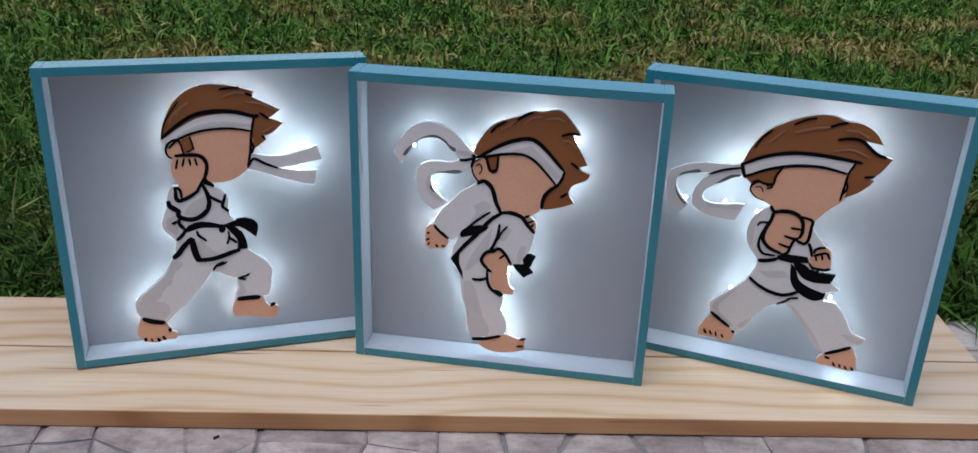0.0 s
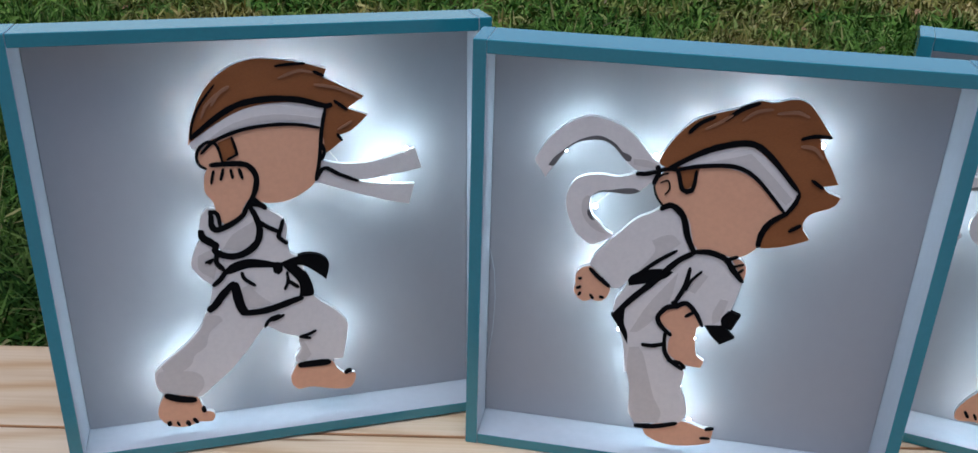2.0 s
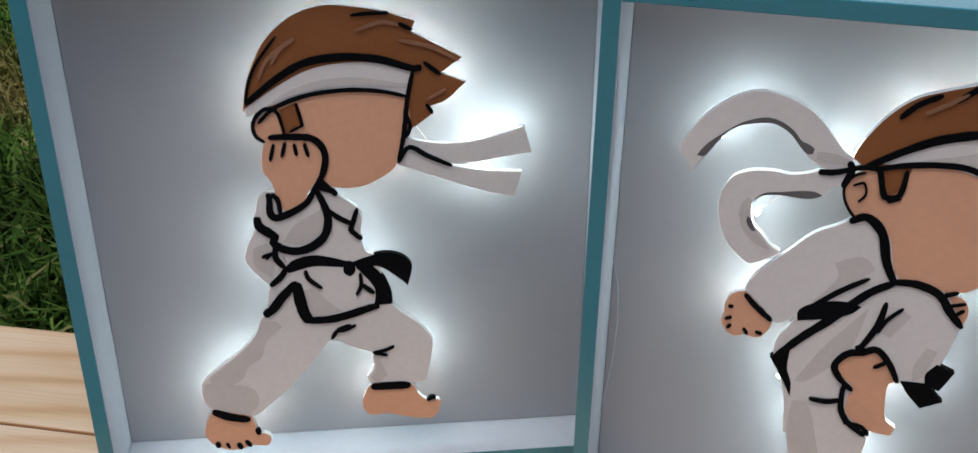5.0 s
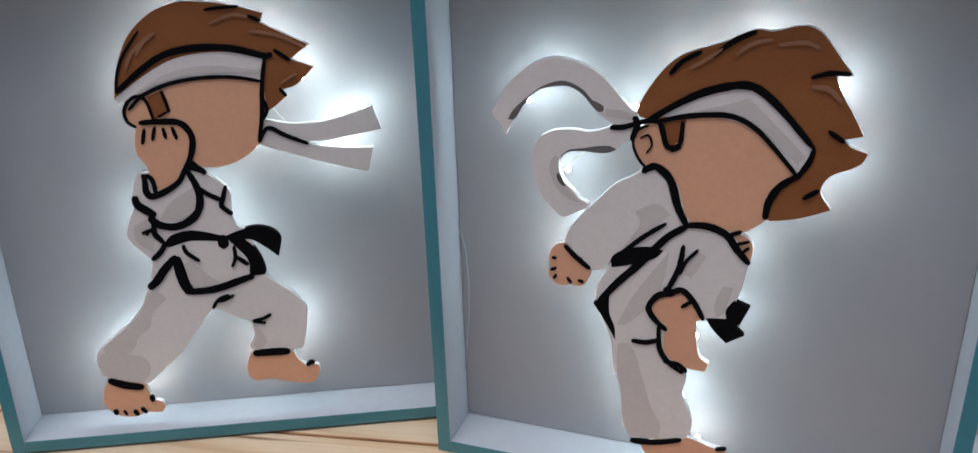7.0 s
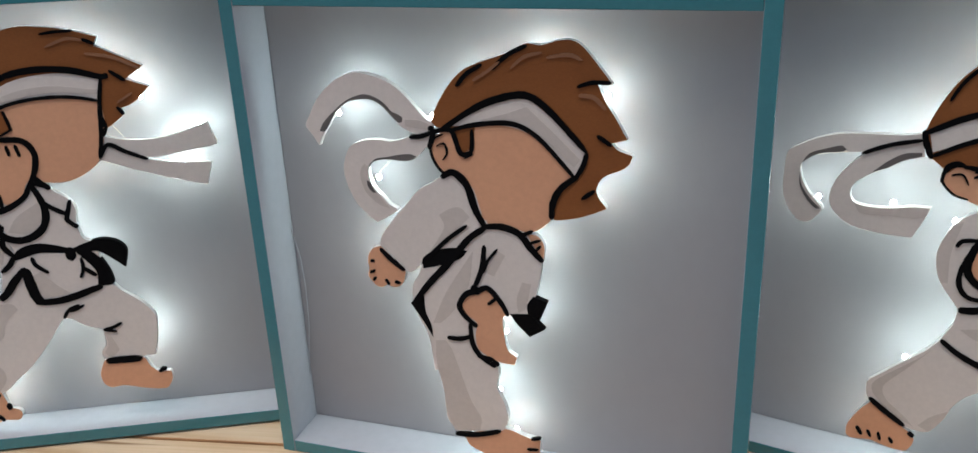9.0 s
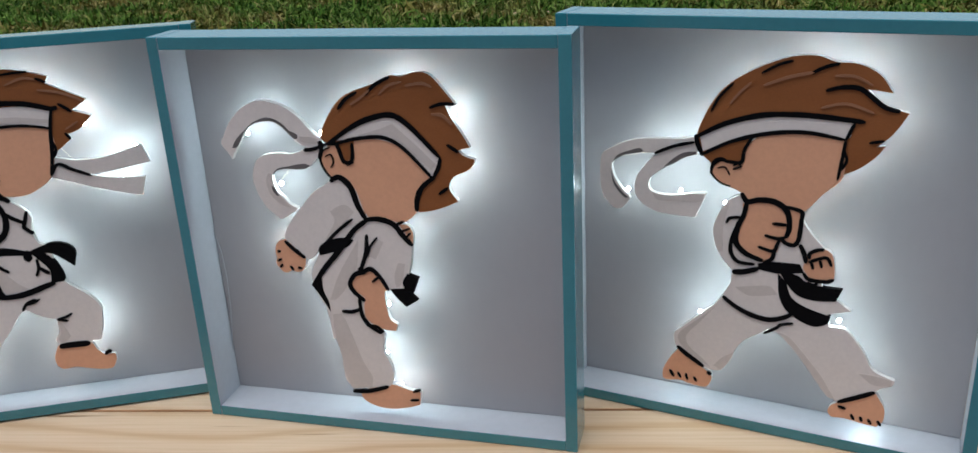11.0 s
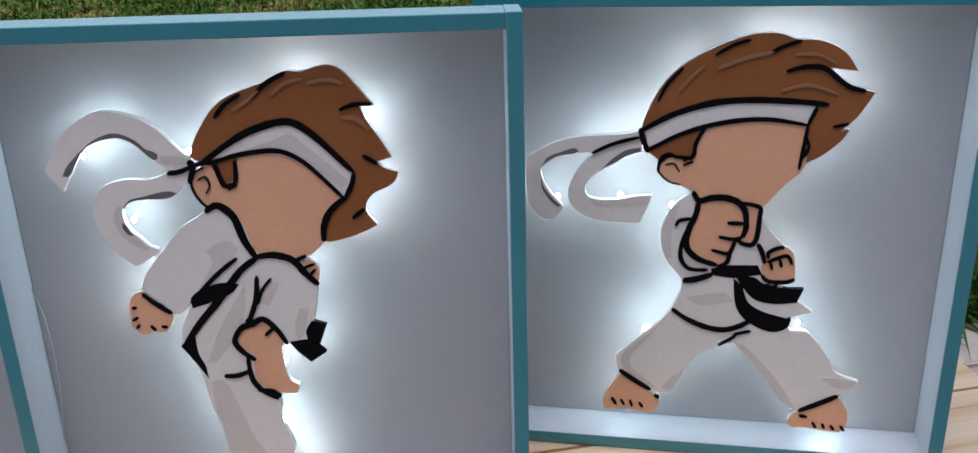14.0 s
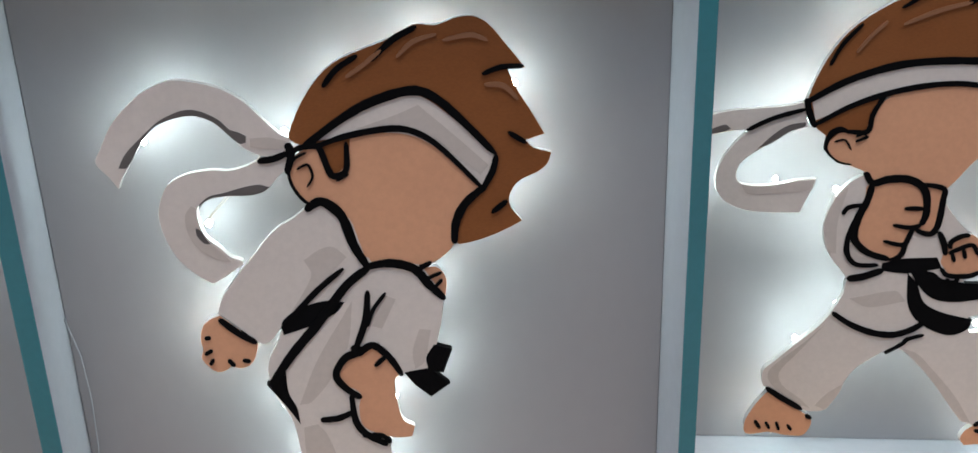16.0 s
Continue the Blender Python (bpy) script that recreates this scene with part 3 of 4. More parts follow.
fill(b, SKIN, (135.3, 249.3), (138.4, 257.3), (145.6, 261.4), (169, 266.5), (193.5, 268.6), (207.7, 260.6), (229, 236.5), (220.9, 228.4), (215.7, 218.3), (214.6, 207.3), (204.4, 198.1), (192.2, 197.1), (170.8, 198), (164.7, 206.1), (159.7, 226.2), (148.5, 231.2), (141.4, 234.2), (136.3, 241.2))
fill(b, HAIR, (151.7, 262.4), (166, 265.5), (163.9, 253.4), (156.7, 246.3), (154.7, 251.4))
fill(b, CLOTH, (147.6, 264.4), (165, 276.6), (182.4, 282.7), (197.6, 284.8), (209.9, 277.8), (236.2, 252.7), (235.2, 244.6), (229, 236.5), (215.9, 250.6), (200.6, 262.6), (186.4, 266.6), (165, 266.5))
fill(b, SKIN, (194.2, 194.1), (204.4, 195.1), (209.5, 188.1), (208.4, 176), (202.3, 184))
fill(b, SKIN, (147, 33.9), (150.7, 24.9), (161.1, 19.6), (174.2, 17.8), (192.6, 21), (203.2, 25), (204.4, 37.5), (194.5, 38.9), (177.6, 43))
fill(b, CLOTH, (128.9, 110.9), (128.2, 93.2), (131.5, 78.4), (134.3, 60.5), (134.8, 44.7), (142.4, 35.3), (154.6, 37.4), (176, 41.2), (179.4, 46.1), (181, 53.7), (178.2, 65.1), (173.5, 76.2), (175.3, 87.6), (173.3, 94.8), (162.4, 105.6), (156, 114.6), (140.3, 122.3))
fill(b, CLOTH, (168.7, 198), (180, 199.1), (195.2, 197.1), (203.3, 186.1), (207.4, 178), (205.3, 160.9), (200.1, 142.7), (196, 136.7), (184.8, 135.6), (173.5, 129.5), (166.3, 110.3), (159.1, 89.2), (127.5, 84), (124.5, 112.2), (115.5, 132.3), (115.5, 144.4), (127.8, 163.6), (151.3, 181.8))
fill(b, CLOTH, (125, 169.5), (132.1, 177.7), (147.3, 190.2), (160.8, 201.1), (170.3, 203.1), (176, 193.1), (158.6, 173.6), (144.6, 158.9), (127.3, 144.2), (114.2, 141.8), (115.8, 150.7), (120.8, 159.3))
fill(b, CLOTH, (146.4, 232.6), (142.3, 231.6), (135.1, 226.3), (127.1, 222), (120.4, 215.9), (113.4, 207.5), (108.2, 201.9), (102.9, 195.6), (95.7, 185.9), (93.2, 178.2), (96.6, 175.5), (104.4, 167.8), (110.6, 161.3), (114.5, 159.5), (119.6, 162.9), (125.1, 170.6), (132.1, 177.7), (147.3, 190.2), (160.8, 201.1), (168.8, 203.2), (166.3, 212.5), (162.5, 224.3), (153.9, 231.5))
fill(b, SKIN, (93.7, 177.2), (88.2, 175.2), (84.6, 171.4), (82.8, 164.5), (83.4, 159.2), (82.1, 153.9), (85.8, 148.2), (89.3, 145.7), (93.1, 146.1), (96.5, 148.6), (100.4, 146.8), (105.3, 147.8), (109, 152.5), (110.5, 160.9), (105.7, 165.6), (98.7, 172.5))
fill(b, SKIN, (152.9, 144), (150.4, 139), (154.5, 131.4), (161, 125.9), (159.7, 117.5), (161.5, 105.5), (175.7, 97.6), (186.9, 96.8), (188.8, 103), (182.7, 107.5), (180, 120.2), (179.6, 132.1), (182.3, 134.9), (177.5, 147), (171.1, 152.3), (162.1, 148.9))
fill(b, SHADE, (125.8, 170.6), (141.2, 194.9), (138.2, 203.9), (146.4, 209), (153.5, 210), (159.6, 204), (143.2, 187.8))
fill(b, SHADE, (128.7, 122.3), (140, 147.5), (155.4, 171.8), (160.5, 179.8), (156.3, 153.6), (145, 134.4), (134.8, 123.3))
fill(b, SHADE, (169.6, 164.8), (176.8, 181.9), (182.9, 178.9), (174.7, 162.8))
fill(b, SHADE, (189.9, 147.7), (194.1, 160.8), (200.2, 159.8), (196, 141.7), (190.9, 137.6))
fill(b, SHADE, (129.7, 108.5), (129.5, 90.9), (133.5, 70.9), (134.3, 52.6), (140.1, 35.9), (159.4, 38.3), (160.8, 49.2), (153.5, 63.7), (147.4, 83.3), (141.5, 102.7), (137.2, 109.6))
fill(b, SHADE, (169, 269.5), (189.5, 275.7), (199.7, 279.7), (217.9, 262.7), (233.2, 247.6), (229.1, 242.6), (211.8, 258.6), (193.5, 269.6))
fill(b, SHADE, (87.2, 236.1), (84, 231.5), (83.8, 223.5), (87.2, 215.1), (95.3, 207.9), (103.2, 205.6), (97.4, 212.7), (91.6, 219), (89.1, 227.9), (89.4, 234.3))
fill(b, SHADE, (118.6, 267.7), (118.7, 263.4), (126.8, 262.3), (135, 261.8), (135.4, 265.5), (127.4, 267.8))
fill(b, DARK, (56.6, 256.8), (60.5, 263.3), (67.7, 270.1), (76.7, 277.6), (84.3, 281.4), (91.7, 283.1), (98.6, 281.5), (105.3, 277.5), (109.8, 272.5), (113.7, 271), (117, 269), (116.7, 266), (113.7, 265.5), (110, 268.8), (103.6, 275.8), (96.9, 279.5), (91.3, 280.1), (82.5, 278.5), (75, 275.1), (68.3, 268.2), (60.9, 257.1))
fill(b, DARK, (90.4, 233.3), (94.6, 238.1), (103.7, 240), (115.5, 239.5), (121.6, 240.7), (125.4, 243), (120.5, 244.6), (113, 243.8), (103.8, 241.6), (96.3, 240.2), (91.4, 236.4))
fill(b, DARK, (88.1, 224.8), (90.3, 223), (92.6, 218), (94.2, 215.9), (91.2, 216.4), (88.2, 220.6))
fill(b, INK, (124.1, 170.6), (130.3, 176.1), (140.1, 179.8), (149.7, 181), (156.5, 179.4), (152.3, 174.2), (145.6, 170.5), (135.8, 166.8), (124.4, 163.6))
fill(b, INK, (196.9, 143.7), (201.4, 151.2), (211.1, 147.7), (205.8, 134.1), (198, 136.4))
fill(b, INK, (185, 136.1), (193.7, 137.2), (198.9, 136.9), (209.1, 127.4), (198.5, 120.3), (190, 128.7))
fill(b, INK, (112.9, 135.9), (123.3, 144.4), (123.7, 129.9), (127.2, 120.6), (128, 110.8), (121.7, 122.3))
stroke(b, 3.4, (142.5, 261.4), (161.9, 274.6), (178.3, 282.7), (198.7, 286.8), (212.9, 278.8), (237.3, 252.7))
stroke(b, 2.3, (147.6, 261.4), (165, 266.5), (190.4, 268.6), (206.7, 260.6), (230.1, 235.5))
stroke(b, 2.4, (237.3, 252.7), (235.2, 244.6), (230.1, 235.5))
stroke(b, 3.2, (232.1, 237.5), (220.9, 228.4), (215.7, 218.3), (214.6, 207.3))
stroke(b, 2.4, (121.1, 256.3), (129.2, 257.3), (137.4, 260.3))
stroke(b, 2.8, (135.4, 264.4), (137.4, 259.3), (134.3, 249.3))
stroke(b, 2.4, (137.4, 260.3), (144.6, 262.4), (150.7, 261.4), (155.7, 247.3), (162.8, 249.4), (163.9, 263.5))
stroke(b, 1.2, (157.7, 244.3), (163.9, 247.4))
stroke(b, 3.6, (141.4, 230.1), (149.5, 234.2), (158.7, 226.2), (163.7, 210.1), (169.8, 198))
stroke(b, 3.6, (170.8, 198), (158.5, 188.9), (143.1, 169.7), (127.8, 152.5), (114.4, 134.3))
stroke(b, 3.4, (168.7, 198), (181, 199.1), (193.2, 195.1), (200.3, 186), (208.4, 177))
stroke(b, 1.8, (194.2, 194.1), (202.4, 198.1))
stroke(b, 1.4, (199.3, 189.1), (207.4, 192.1))
stroke(b, 1.4, (203.3, 184), (207.4, 188.1))
stroke(b, 2.6, (168.7, 184.9), (166.6, 168.8), (160.4, 152.6))
stroke(b, 1.6, (177.8, 182.9), (170.7, 173.8), (167.6, 164.8))
stroke(b, 2.2, (157.5, 198), (143.2, 186.8), (123.8, 167.6))
stroke(b, 2.4, (93.2, 175.5), (101.3, 167.5), (110.5, 160.5))
stroke(b, 3.0, (183.8, 134.6), (177.7, 145.7), (169.6, 153.7), (162.4, 150.6), (154.3, 147.6), (149.1, 138.5), (153.2, 130.4), (161.3, 123.4))
stroke(b, 3.6, (159.4, 154.7), (161.4, 150.6), (164.5, 152.7))
stroke(b, 1.8, (169.5, 141.6), (175.7, 146.7))
stroke(b, 2.6, (156.2, 126.4), (157.2, 110.3), (162.2, 101.3), (173.4, 93.2))
stroke(b, 2, (160.2, 100.2), (170.4, 99.3), (175.4, 94.3))
stroke(b, 2.4, (138.8, 112.3), (148, 112.3), (156.2, 115.3))
stroke(b, 1.5, (85, 165.4), (88.1, 165.5))
stroke(b, 1.5, (84, 156.4), (88, 158.4))
stroke(b, 1.5, (86, 150.3), (88, 153.4))
stroke(b, 1.5, (95.2, 152.4), (98.2, 148.4))
stroke(b, 1.5, (102.3, 151.4), (106.4, 150.4))
stroke(b, 2.2, (154.9, 290.6), (162, 298.7), (172.3, 304.8))
stroke(b, 2.2, (178.4, 301.8), (188.6, 310.9), (200.8, 317))
stroke(b, 2, (231.3, 293), (240.5, 296), (251.7, 296.1))
stroke(b, 2, (243.4, 263.8), (252.6, 257.8))
stroke(b, 2, (234.1, 222.4), (242.3, 228.5))
stroke(b, 2.8, (140.5, 32.7), (156.8, 34.7), (175.2, 40.9))
stroke(b, 1.6, (197.6, 37.9), (204.8, 40))
stroke(b, 1.6, (194.5, 28.9), (202.7, 29.9))
stroke(b, 1.1, (144.5, 259.4), (138.4, 256.3), (135.3, 249.3), (137.3, 241.2), (142.4, 234.2), (148.5, 232.2))
stroke(b, 0.9, (139.4, 251.3), (144.5, 253.3), (146.5, 247.3), (143.4, 242.2))
stroke(c, 1.1, (152.7, 235.3), (149.7, 238.3), (136.5, 238.2), (131.4, 234.1), (130.4, 227), (137.4, 220), (145.5, 218))
stroke(c, 0.9, (134.4, 232.1), (140.5, 233.2), (144.5, 227.1))
stroke(b, 1.5, (166.1, 294.7), (174.3, 299.8), (183.5, 306.9), paint=STREAK)
stroke(b, 1.5, (190.6, 302.9), (198.8, 310), (210, 313), paint=STREAK)
stroke(b, 1.6, (213, 310), (226.3, 312.1), (234.4, 309.1), paint=STREAK)
stroke(b, 1.8, (232.3, 287.9), (241.5, 287), (248.6, 279.9), paint=STREAK)
fill(c, HAIR, (116.4, 252.1), (123.7, 276.5), (137, 296.9), (159.4, 312.3), (185.8, 322.7), (204.1, 323.9), (216.2, 319.9), (231.4, 319.1), (246.5, 312.2), (256.6, 299.1), (239.4, 301), (251.4, 289.9), (268.6, 285.1), (259.4, 268.8), (249.2, 258.6), (255.2, 259.6), (250.1, 251.5), (238.9, 241.2), (225.6, 234), (217.7, 257.2), (162, 258.7), (138.5, 238.2), (126.4, 238.1))
fill(c, CLOTH, (117.8, 256.3), (104.9, 253.8), (87.5, 252.6), (69.9, 250.9), (56.6, 246.9), (45.4, 241.2), (37.6, 235.4), (36.1, 222.2), (36.4, 207.9), (39.5, 198.4), (46.3, 189.9), (51.9, 188.1), (56.5, 190.2), (62.5, 198.2), (61.1, 201), (54.3, 207.5), (48.4, 216.9), (46.2, 226.3), (49.8, 232), (58.8, 236.9), (70, 239.4), (83.3, 240.6), (100.8, 246.9), (117.1, 250.9))
fill(c, CLOTH, (117.1, 250.9), (100.8, 246), (85.5, 239.8), (76.7, 231.7), (69.2, 220.8), (66.1, 211.2), (67.5, 201.7), (74.8, 193.8), (86.2, 189.4), (102, 188), (117.7, 188.1), (122.3, 198.8), (126.3, 209.3), (114.9, 208.5), (106.1, 206.3), (92.7, 204.9), (81.5, 206.5), (78.3, 211.6), (80, 218.7), (87.9, 226), (98.9, 232.3), (107.5, 238), (118.3, 241.4))
fill(c, CLOTH, (156.2, 213), (145.7, 206.6), (138.2, 197), (134.3, 184.9), (133.8, 172.8), (137.9, 160.7), (145.9, 150.2), (150.7, 144), (166.1, 148.7), (179, 155.3), (158.9, 202.4))
fill(c, CLOTH, (201.2, 196.8), (209.3, 185.4), (220, 174), (213.3, 161.7), (202.9, 156.4), (197.6, 170.7), (198.5, 187.4))
fill(c, SKIN, (129.3, 227), (130.4, 234.1), (135.5, 238.2), (150.7, 237.3), (155.9, 251.5), (170.1, 261.8), (203.6, 264.2), (226.9, 261.4), (228.7, 234.1), (215.4, 218.7), (198, 200.4), (161.6, 203), (154.6, 213.1), (138.4, 220))
fill(c, HAIR, (119.3, 244.1), (136.6, 250.3), (161, 260.7), (153.8, 247.5), (151.7, 237.3), (138.5, 238.2), (132.4, 233.1))
fill(c, CLOTH, (119.4, 257.2), (139.8, 267.6), (161.1, 274.9), (187.5, 278.2), (208.8, 278.4), (232.1, 275.6), (231, 265.5), (227.9, 263.4), (203.6, 265.2), (177.3, 263.9), (154.9, 259.6), (122.4, 245.1))
fill(c, CLOTH, (143.9, 122.4), (136.1, 111.7), (122.7, 98.9), (111.3, 87.5), (103.4, 79), (104.6, 68.2), (108.5, 65.2), (128.9, 51.4), (143.2, 50.3), (149.9, 57.9), (155.4, 71.8), (162.7, 83), (178.1, 94.5), (186.8, 100.3), (199.3, 113.9), (172.7, 109.7))
fill(c, CLOTH, (184.7, 97.6), (196.4, 90.5), (208.5, 78.2), (221, 63.2), (231.2, 47.9), (240, 41), (253.7, 48.1), (267.2, 56.1), (272.4, 61.3), (279.5, 65), (280.8, 69.3), (264.4, 75.4), (256.5, 89.4), (245, 104), (239.4, 108.2), (228.9, 108.1), (226.3, 119), (212.4, 117.2), (195.2, 108.5))
fill(c, CLOTH, (151.5, 145), (148.9, 133.9), (143.5, 122.4), (154.3, 113.8), (168.3, 107.9), (181.9, 106.2), (199.2, 115.4), (212.5, 114.7), (227.6, 119.1), (243.6, 124.1), (235.4, 129.6), (223.8, 137.9), (209.4, 156.7), (174.6, 155.1))
fill(c, SKIN, (107.6, 64.6), (100.1, 54.2), (94.5, 42.6), (94.2, 34.2), (98.1, 31.7), (110.2, 33.8), (119.9, 31.8), (132, 31.6), (136.5, 37.6), (136.8, 44.3), (128.9, 50.3), (116.8, 58.2))
fill(c, SKIN, (242.1, 42.3), (235.7, 37.4), (233.5, 31.2), (236.6, 26.5), (246.6, 27.4), (260.3, 25.8), (271.6, 25.2), (276.2, 32.7), (275.6, 43.4), (271.2, 51.1), (267.1, 57.2), (253.6, 49.7))
fill(c, CLOTH, (179.4, 184.3), (200, 196.8), (205.1, 185.3), (209.3, 168.8), (206.1, 154.1), (174.6, 154.1))
fill(c, SKIN, (155.7, 204.6), (167.2, 208.3), (180.1, 207.8), (188.9, 203.4), (192.5, 194.2), (192.4, 182.4), (186.5, 175), (184.7, 167.7), (180.7, 162.7), (177.9, 157.7), (172.3, 155.9), (158.6, 164.1), (152.6, 169.7), (153.3, 183.2), (155.8, 195.2))
fill(c, SKIN, (186.5, 207), (200.3, 203.8), (201.2, 192.2), (199.6, 177.9), (193, 173.8), (185.5, 175.9))
fill(c, SKIN, (208.5, 168.7), (212.5, 171.3), (220.9, 173.6), (226.3, 169.5), (228.4, 160), (228.8, 150.4), (225.2, 147.7), (212.3, 147.1), (207.6, 151.8), (205.1, 156.5))
fill(c, SHADE, (152.9, 131.1), (180.3, 136.4), (187.3, 129.4), (165, 125.1))
fill(c, SHADE, (140.6, 114), (129.6, 101.9), (112.7, 86), (106.8, 78.1), (109.3, 69.6), (124, 57.6), (136, 51.9), (128.7, 59.1), (116.5, 69.1), (113.9, 78.6), (125.2, 93.7))
fill(c, SHADE, (138.3, 54.3), (145.5, 51), (153, 63.6), (155.4, 70.8), (145, 63))
fill(c, SHADE, (189.3, 96.3), (208.7, 75.6), (231.4, 45.2), (238.4, 43.1), (225.4, 63.6), (208.2, 83.5), (198.5, 93.3))
fill(c, SHADE, (253.8, 71), (265.6, 62.9), (278.7, 64.4), (279, 69.2), (264.8, 71.3))
fill(c, SHADE, (133, 180.5), (140.3, 200.8), (145.4, 203.9), (141.1, 181.6), (142, 161.3), (137.9, 161.3))
fill(c, SHADE, (149, 157.3), (150.1, 168.5), (160.2, 160.5), (179.4, 154.6), (163.2, 152.4))
fill(c, SHADE, (81.5, 206), (95, 204.5), (114.9, 208), (125.5, 208.8), (121.7, 202.1), (101.8, 200.5), (86.1, 199.9))
fill(c, SHADE, (148.8, 166.6), (152.1, 161.4), (161.2, 156.9), (168.8, 154.8), (161.4, 153), (151.5, 156.4))
fill(c, DARK, (46.6, 228.2), (51.2, 235.7), (61.1, 240.1), (70, 243.1), (73.5, 240.9), (70, 239), (58.8, 236.9), (50.3, 232))
fill(c, DARK, (90.1, 228.3), (98.8, 236.9), (107.4, 242.5), (116.9, 244.1), (117, 241.8), (107.5, 238.4), (98.9, 232.3))
fill(c, DARK, (46.1, 222.5), (48.3, 213.1), (55.6, 203.7), (61.1, 199.1), (57.9, 199), (52, 204.6), (47, 213))
fill(c, INK, (170.2, 154.9), (181, 157.8), (202.7, 158.8), (206.3, 151.7), (186, 148.2), (170.4, 149.9))
fill(c, INK, (187.1, 150.8), (201.3, 149), (208.1, 144.4), (223.5, 141.8), (236, 141.9), (231.8, 130.9), (215.8, 129), (202.5, 131.7), (193, 141.2))
fill(c, INK, (186.4, 148.3), (193, 141.2), (198.3, 129), (209.8, 122.1), (229, 117.2), (227, 110.5), (217.6, 106.3), (206.3, 109.2), (194.6, 117.2), (188.6, 128.5))
stroke(c, 3.2, (116.4, 256.2), (138.8, 268.6), (165.2, 276.9), (190.5, 279.2), (216.9, 278.5), (240.2, 276.7))
stroke(c, 2.4, (121.4, 242.1), (143.7, 254.4), (170.2, 262.8), (199.6, 266.1), (227.9, 262.4))
stroke(c, 2.8, (116.4, 258.2), (118.4, 250.1), (122.4, 241.1))
stroke(c, 2, (233.1, 275.6), (227.9, 262.4))
stroke(c, 2, (227.9, 262.4), (226.8, 249.2), (224.6, 231))
stroke(c, 1.6, (226.8, 255.3), (229.8, 247.2), (226.7, 239.1))
stroke(c, 2.2, (161, 260.7), (154.8, 248.5), (152.7, 238.3), (141.6, 238.2))
stroke(c, 1.8, (129.3, 227), (131.4, 237.1), (137.5, 240.2), (142.6, 237.2))
stroke(c, 1.2, (146.6, 235.2), (153.8, 239.4))
stroke(c, 1.2, (146.6, 232.2), (153.7, 235.3))
stroke(c, 3.4, (154.4, 213.4), (159.1, 206.6), (167.2, 208.7), (177.9, 209.1), (186.6, 205.6), (191.3, 198.8), (192.5, 187.1), (190.4, 179.9))
stroke(c, 3.4, (159.1, 206.1), (157.1, 195.3), (153.2, 185.6), (151.4, 175.9), (153.1, 168.8), (161, 161.8), (174.4, 157.5))
stroke(c, 2.4, (151.1, 183.2), (148.1, 171), (148.6, 161.2), (154.7, 154.1), (168, 153.8))
stroke(c, 2, (143.5, 186.7), (146.3, 191.1), (155, 192.8))
stroke(c, 2, (179.4, 190.4), (191.5, 190.4))
stroke(c, 2, (174, 179.8), (184.1, 178.2), (190.4, 179.9))
stroke(c, 2, (169.4, 169.5), (180.4, 167), (184.6, 170.1))
stroke(c, 2.4, (186.2, 178.3), (182.6, 167.6), (180.8, 160.3), (174.5, 156.5))
stroke(c, 2.6, (188.7, 205.7), (200.8, 202.9), (201.3, 195.9), (200.3, 180.3), (197.3, 174.5), (190.8, 175.2), (187.1, 178.4))
stroke(c, 2.6, (201.5, 175.6), (205, 168.6), (207.4, 160.5))
stroke(c, 3.4, (150.2, 144.5), (159.5, 145.9), (171.3, 150.5))
stroke(c, 3, (143.5, 121.4), (154.3, 113.8), (168.3, 107.9), (181.9, 106.2), (192.9, 109.9), (199.3, 114.4))
stroke(c, 2.8, (106.1, 67.2), (116.7, 59.8), (130.3, 51.5))
stroke(c, 2.8, (240.4, 41.6), (253.7, 48.6), (267.6, 56.7))
stroke(c, 1.8, (178.6, 93), (189, 100.4), (191.1, 103.2), (201.2, 106.4))
stroke(c, 2.2, (209.6, 164.5), (209.3, 168.8), (214.6, 172.4), (220, 173.6))
stroke(c, 2, (209, 161.5), (214, 164.2), (222.3, 167), (226.3, 160.4))
stroke(c, 1.7, (211.1, 161.6), (212.9, 155.9))
stroke(c, 1.7, (217.4, 164.3), (219.2, 158.2))
stroke(c, 2.2, (205.8, 151.7), (210.1, 147), (223.1, 146.7), (228.9, 149.4))
stroke(c, 1.8, (209.4, 144.5), (213.9, 142.3), (217.2, 144.9))
stroke(c, 1.9, (100.5, 42.5), (104.5, 36.5))
stroke(c, 1.5, (107.6, 41.6), (110.6, 36.5))
stroke(c, 1.5, (114.7, 41.6), (116.7, 35.6))
stroke(c, 1.5, (121.8, 39.7), (124.8, 35.7))
stroke(c, 1.8, (133, 46.9), (137, 44.9))
stroke(c, 1.8, (241.3, 37.9), (247.4, 36.9))
stroke(c, 1.6, (251.4, 32.9), (254.4, 27.9))
stroke(c, 1.6, (258.5, 32), (260.5, 28))
stroke(c, 1.6, (264.6, 31), (267.6, 27))
stroke(c, 1.6, (271.6, 31.1), (274.7, 27.1))
stroke(c, 2, (82.8, 239.6), (98.1, 246.9), (116.4, 252.1))
stroke(c, 1.7, (127.7, 277.5), (133.9, 289.8), (144.1, 301))
stroke(c, 1.7, (164.4, 309.3), (176.7, 316.5), (186.8, 319.6))
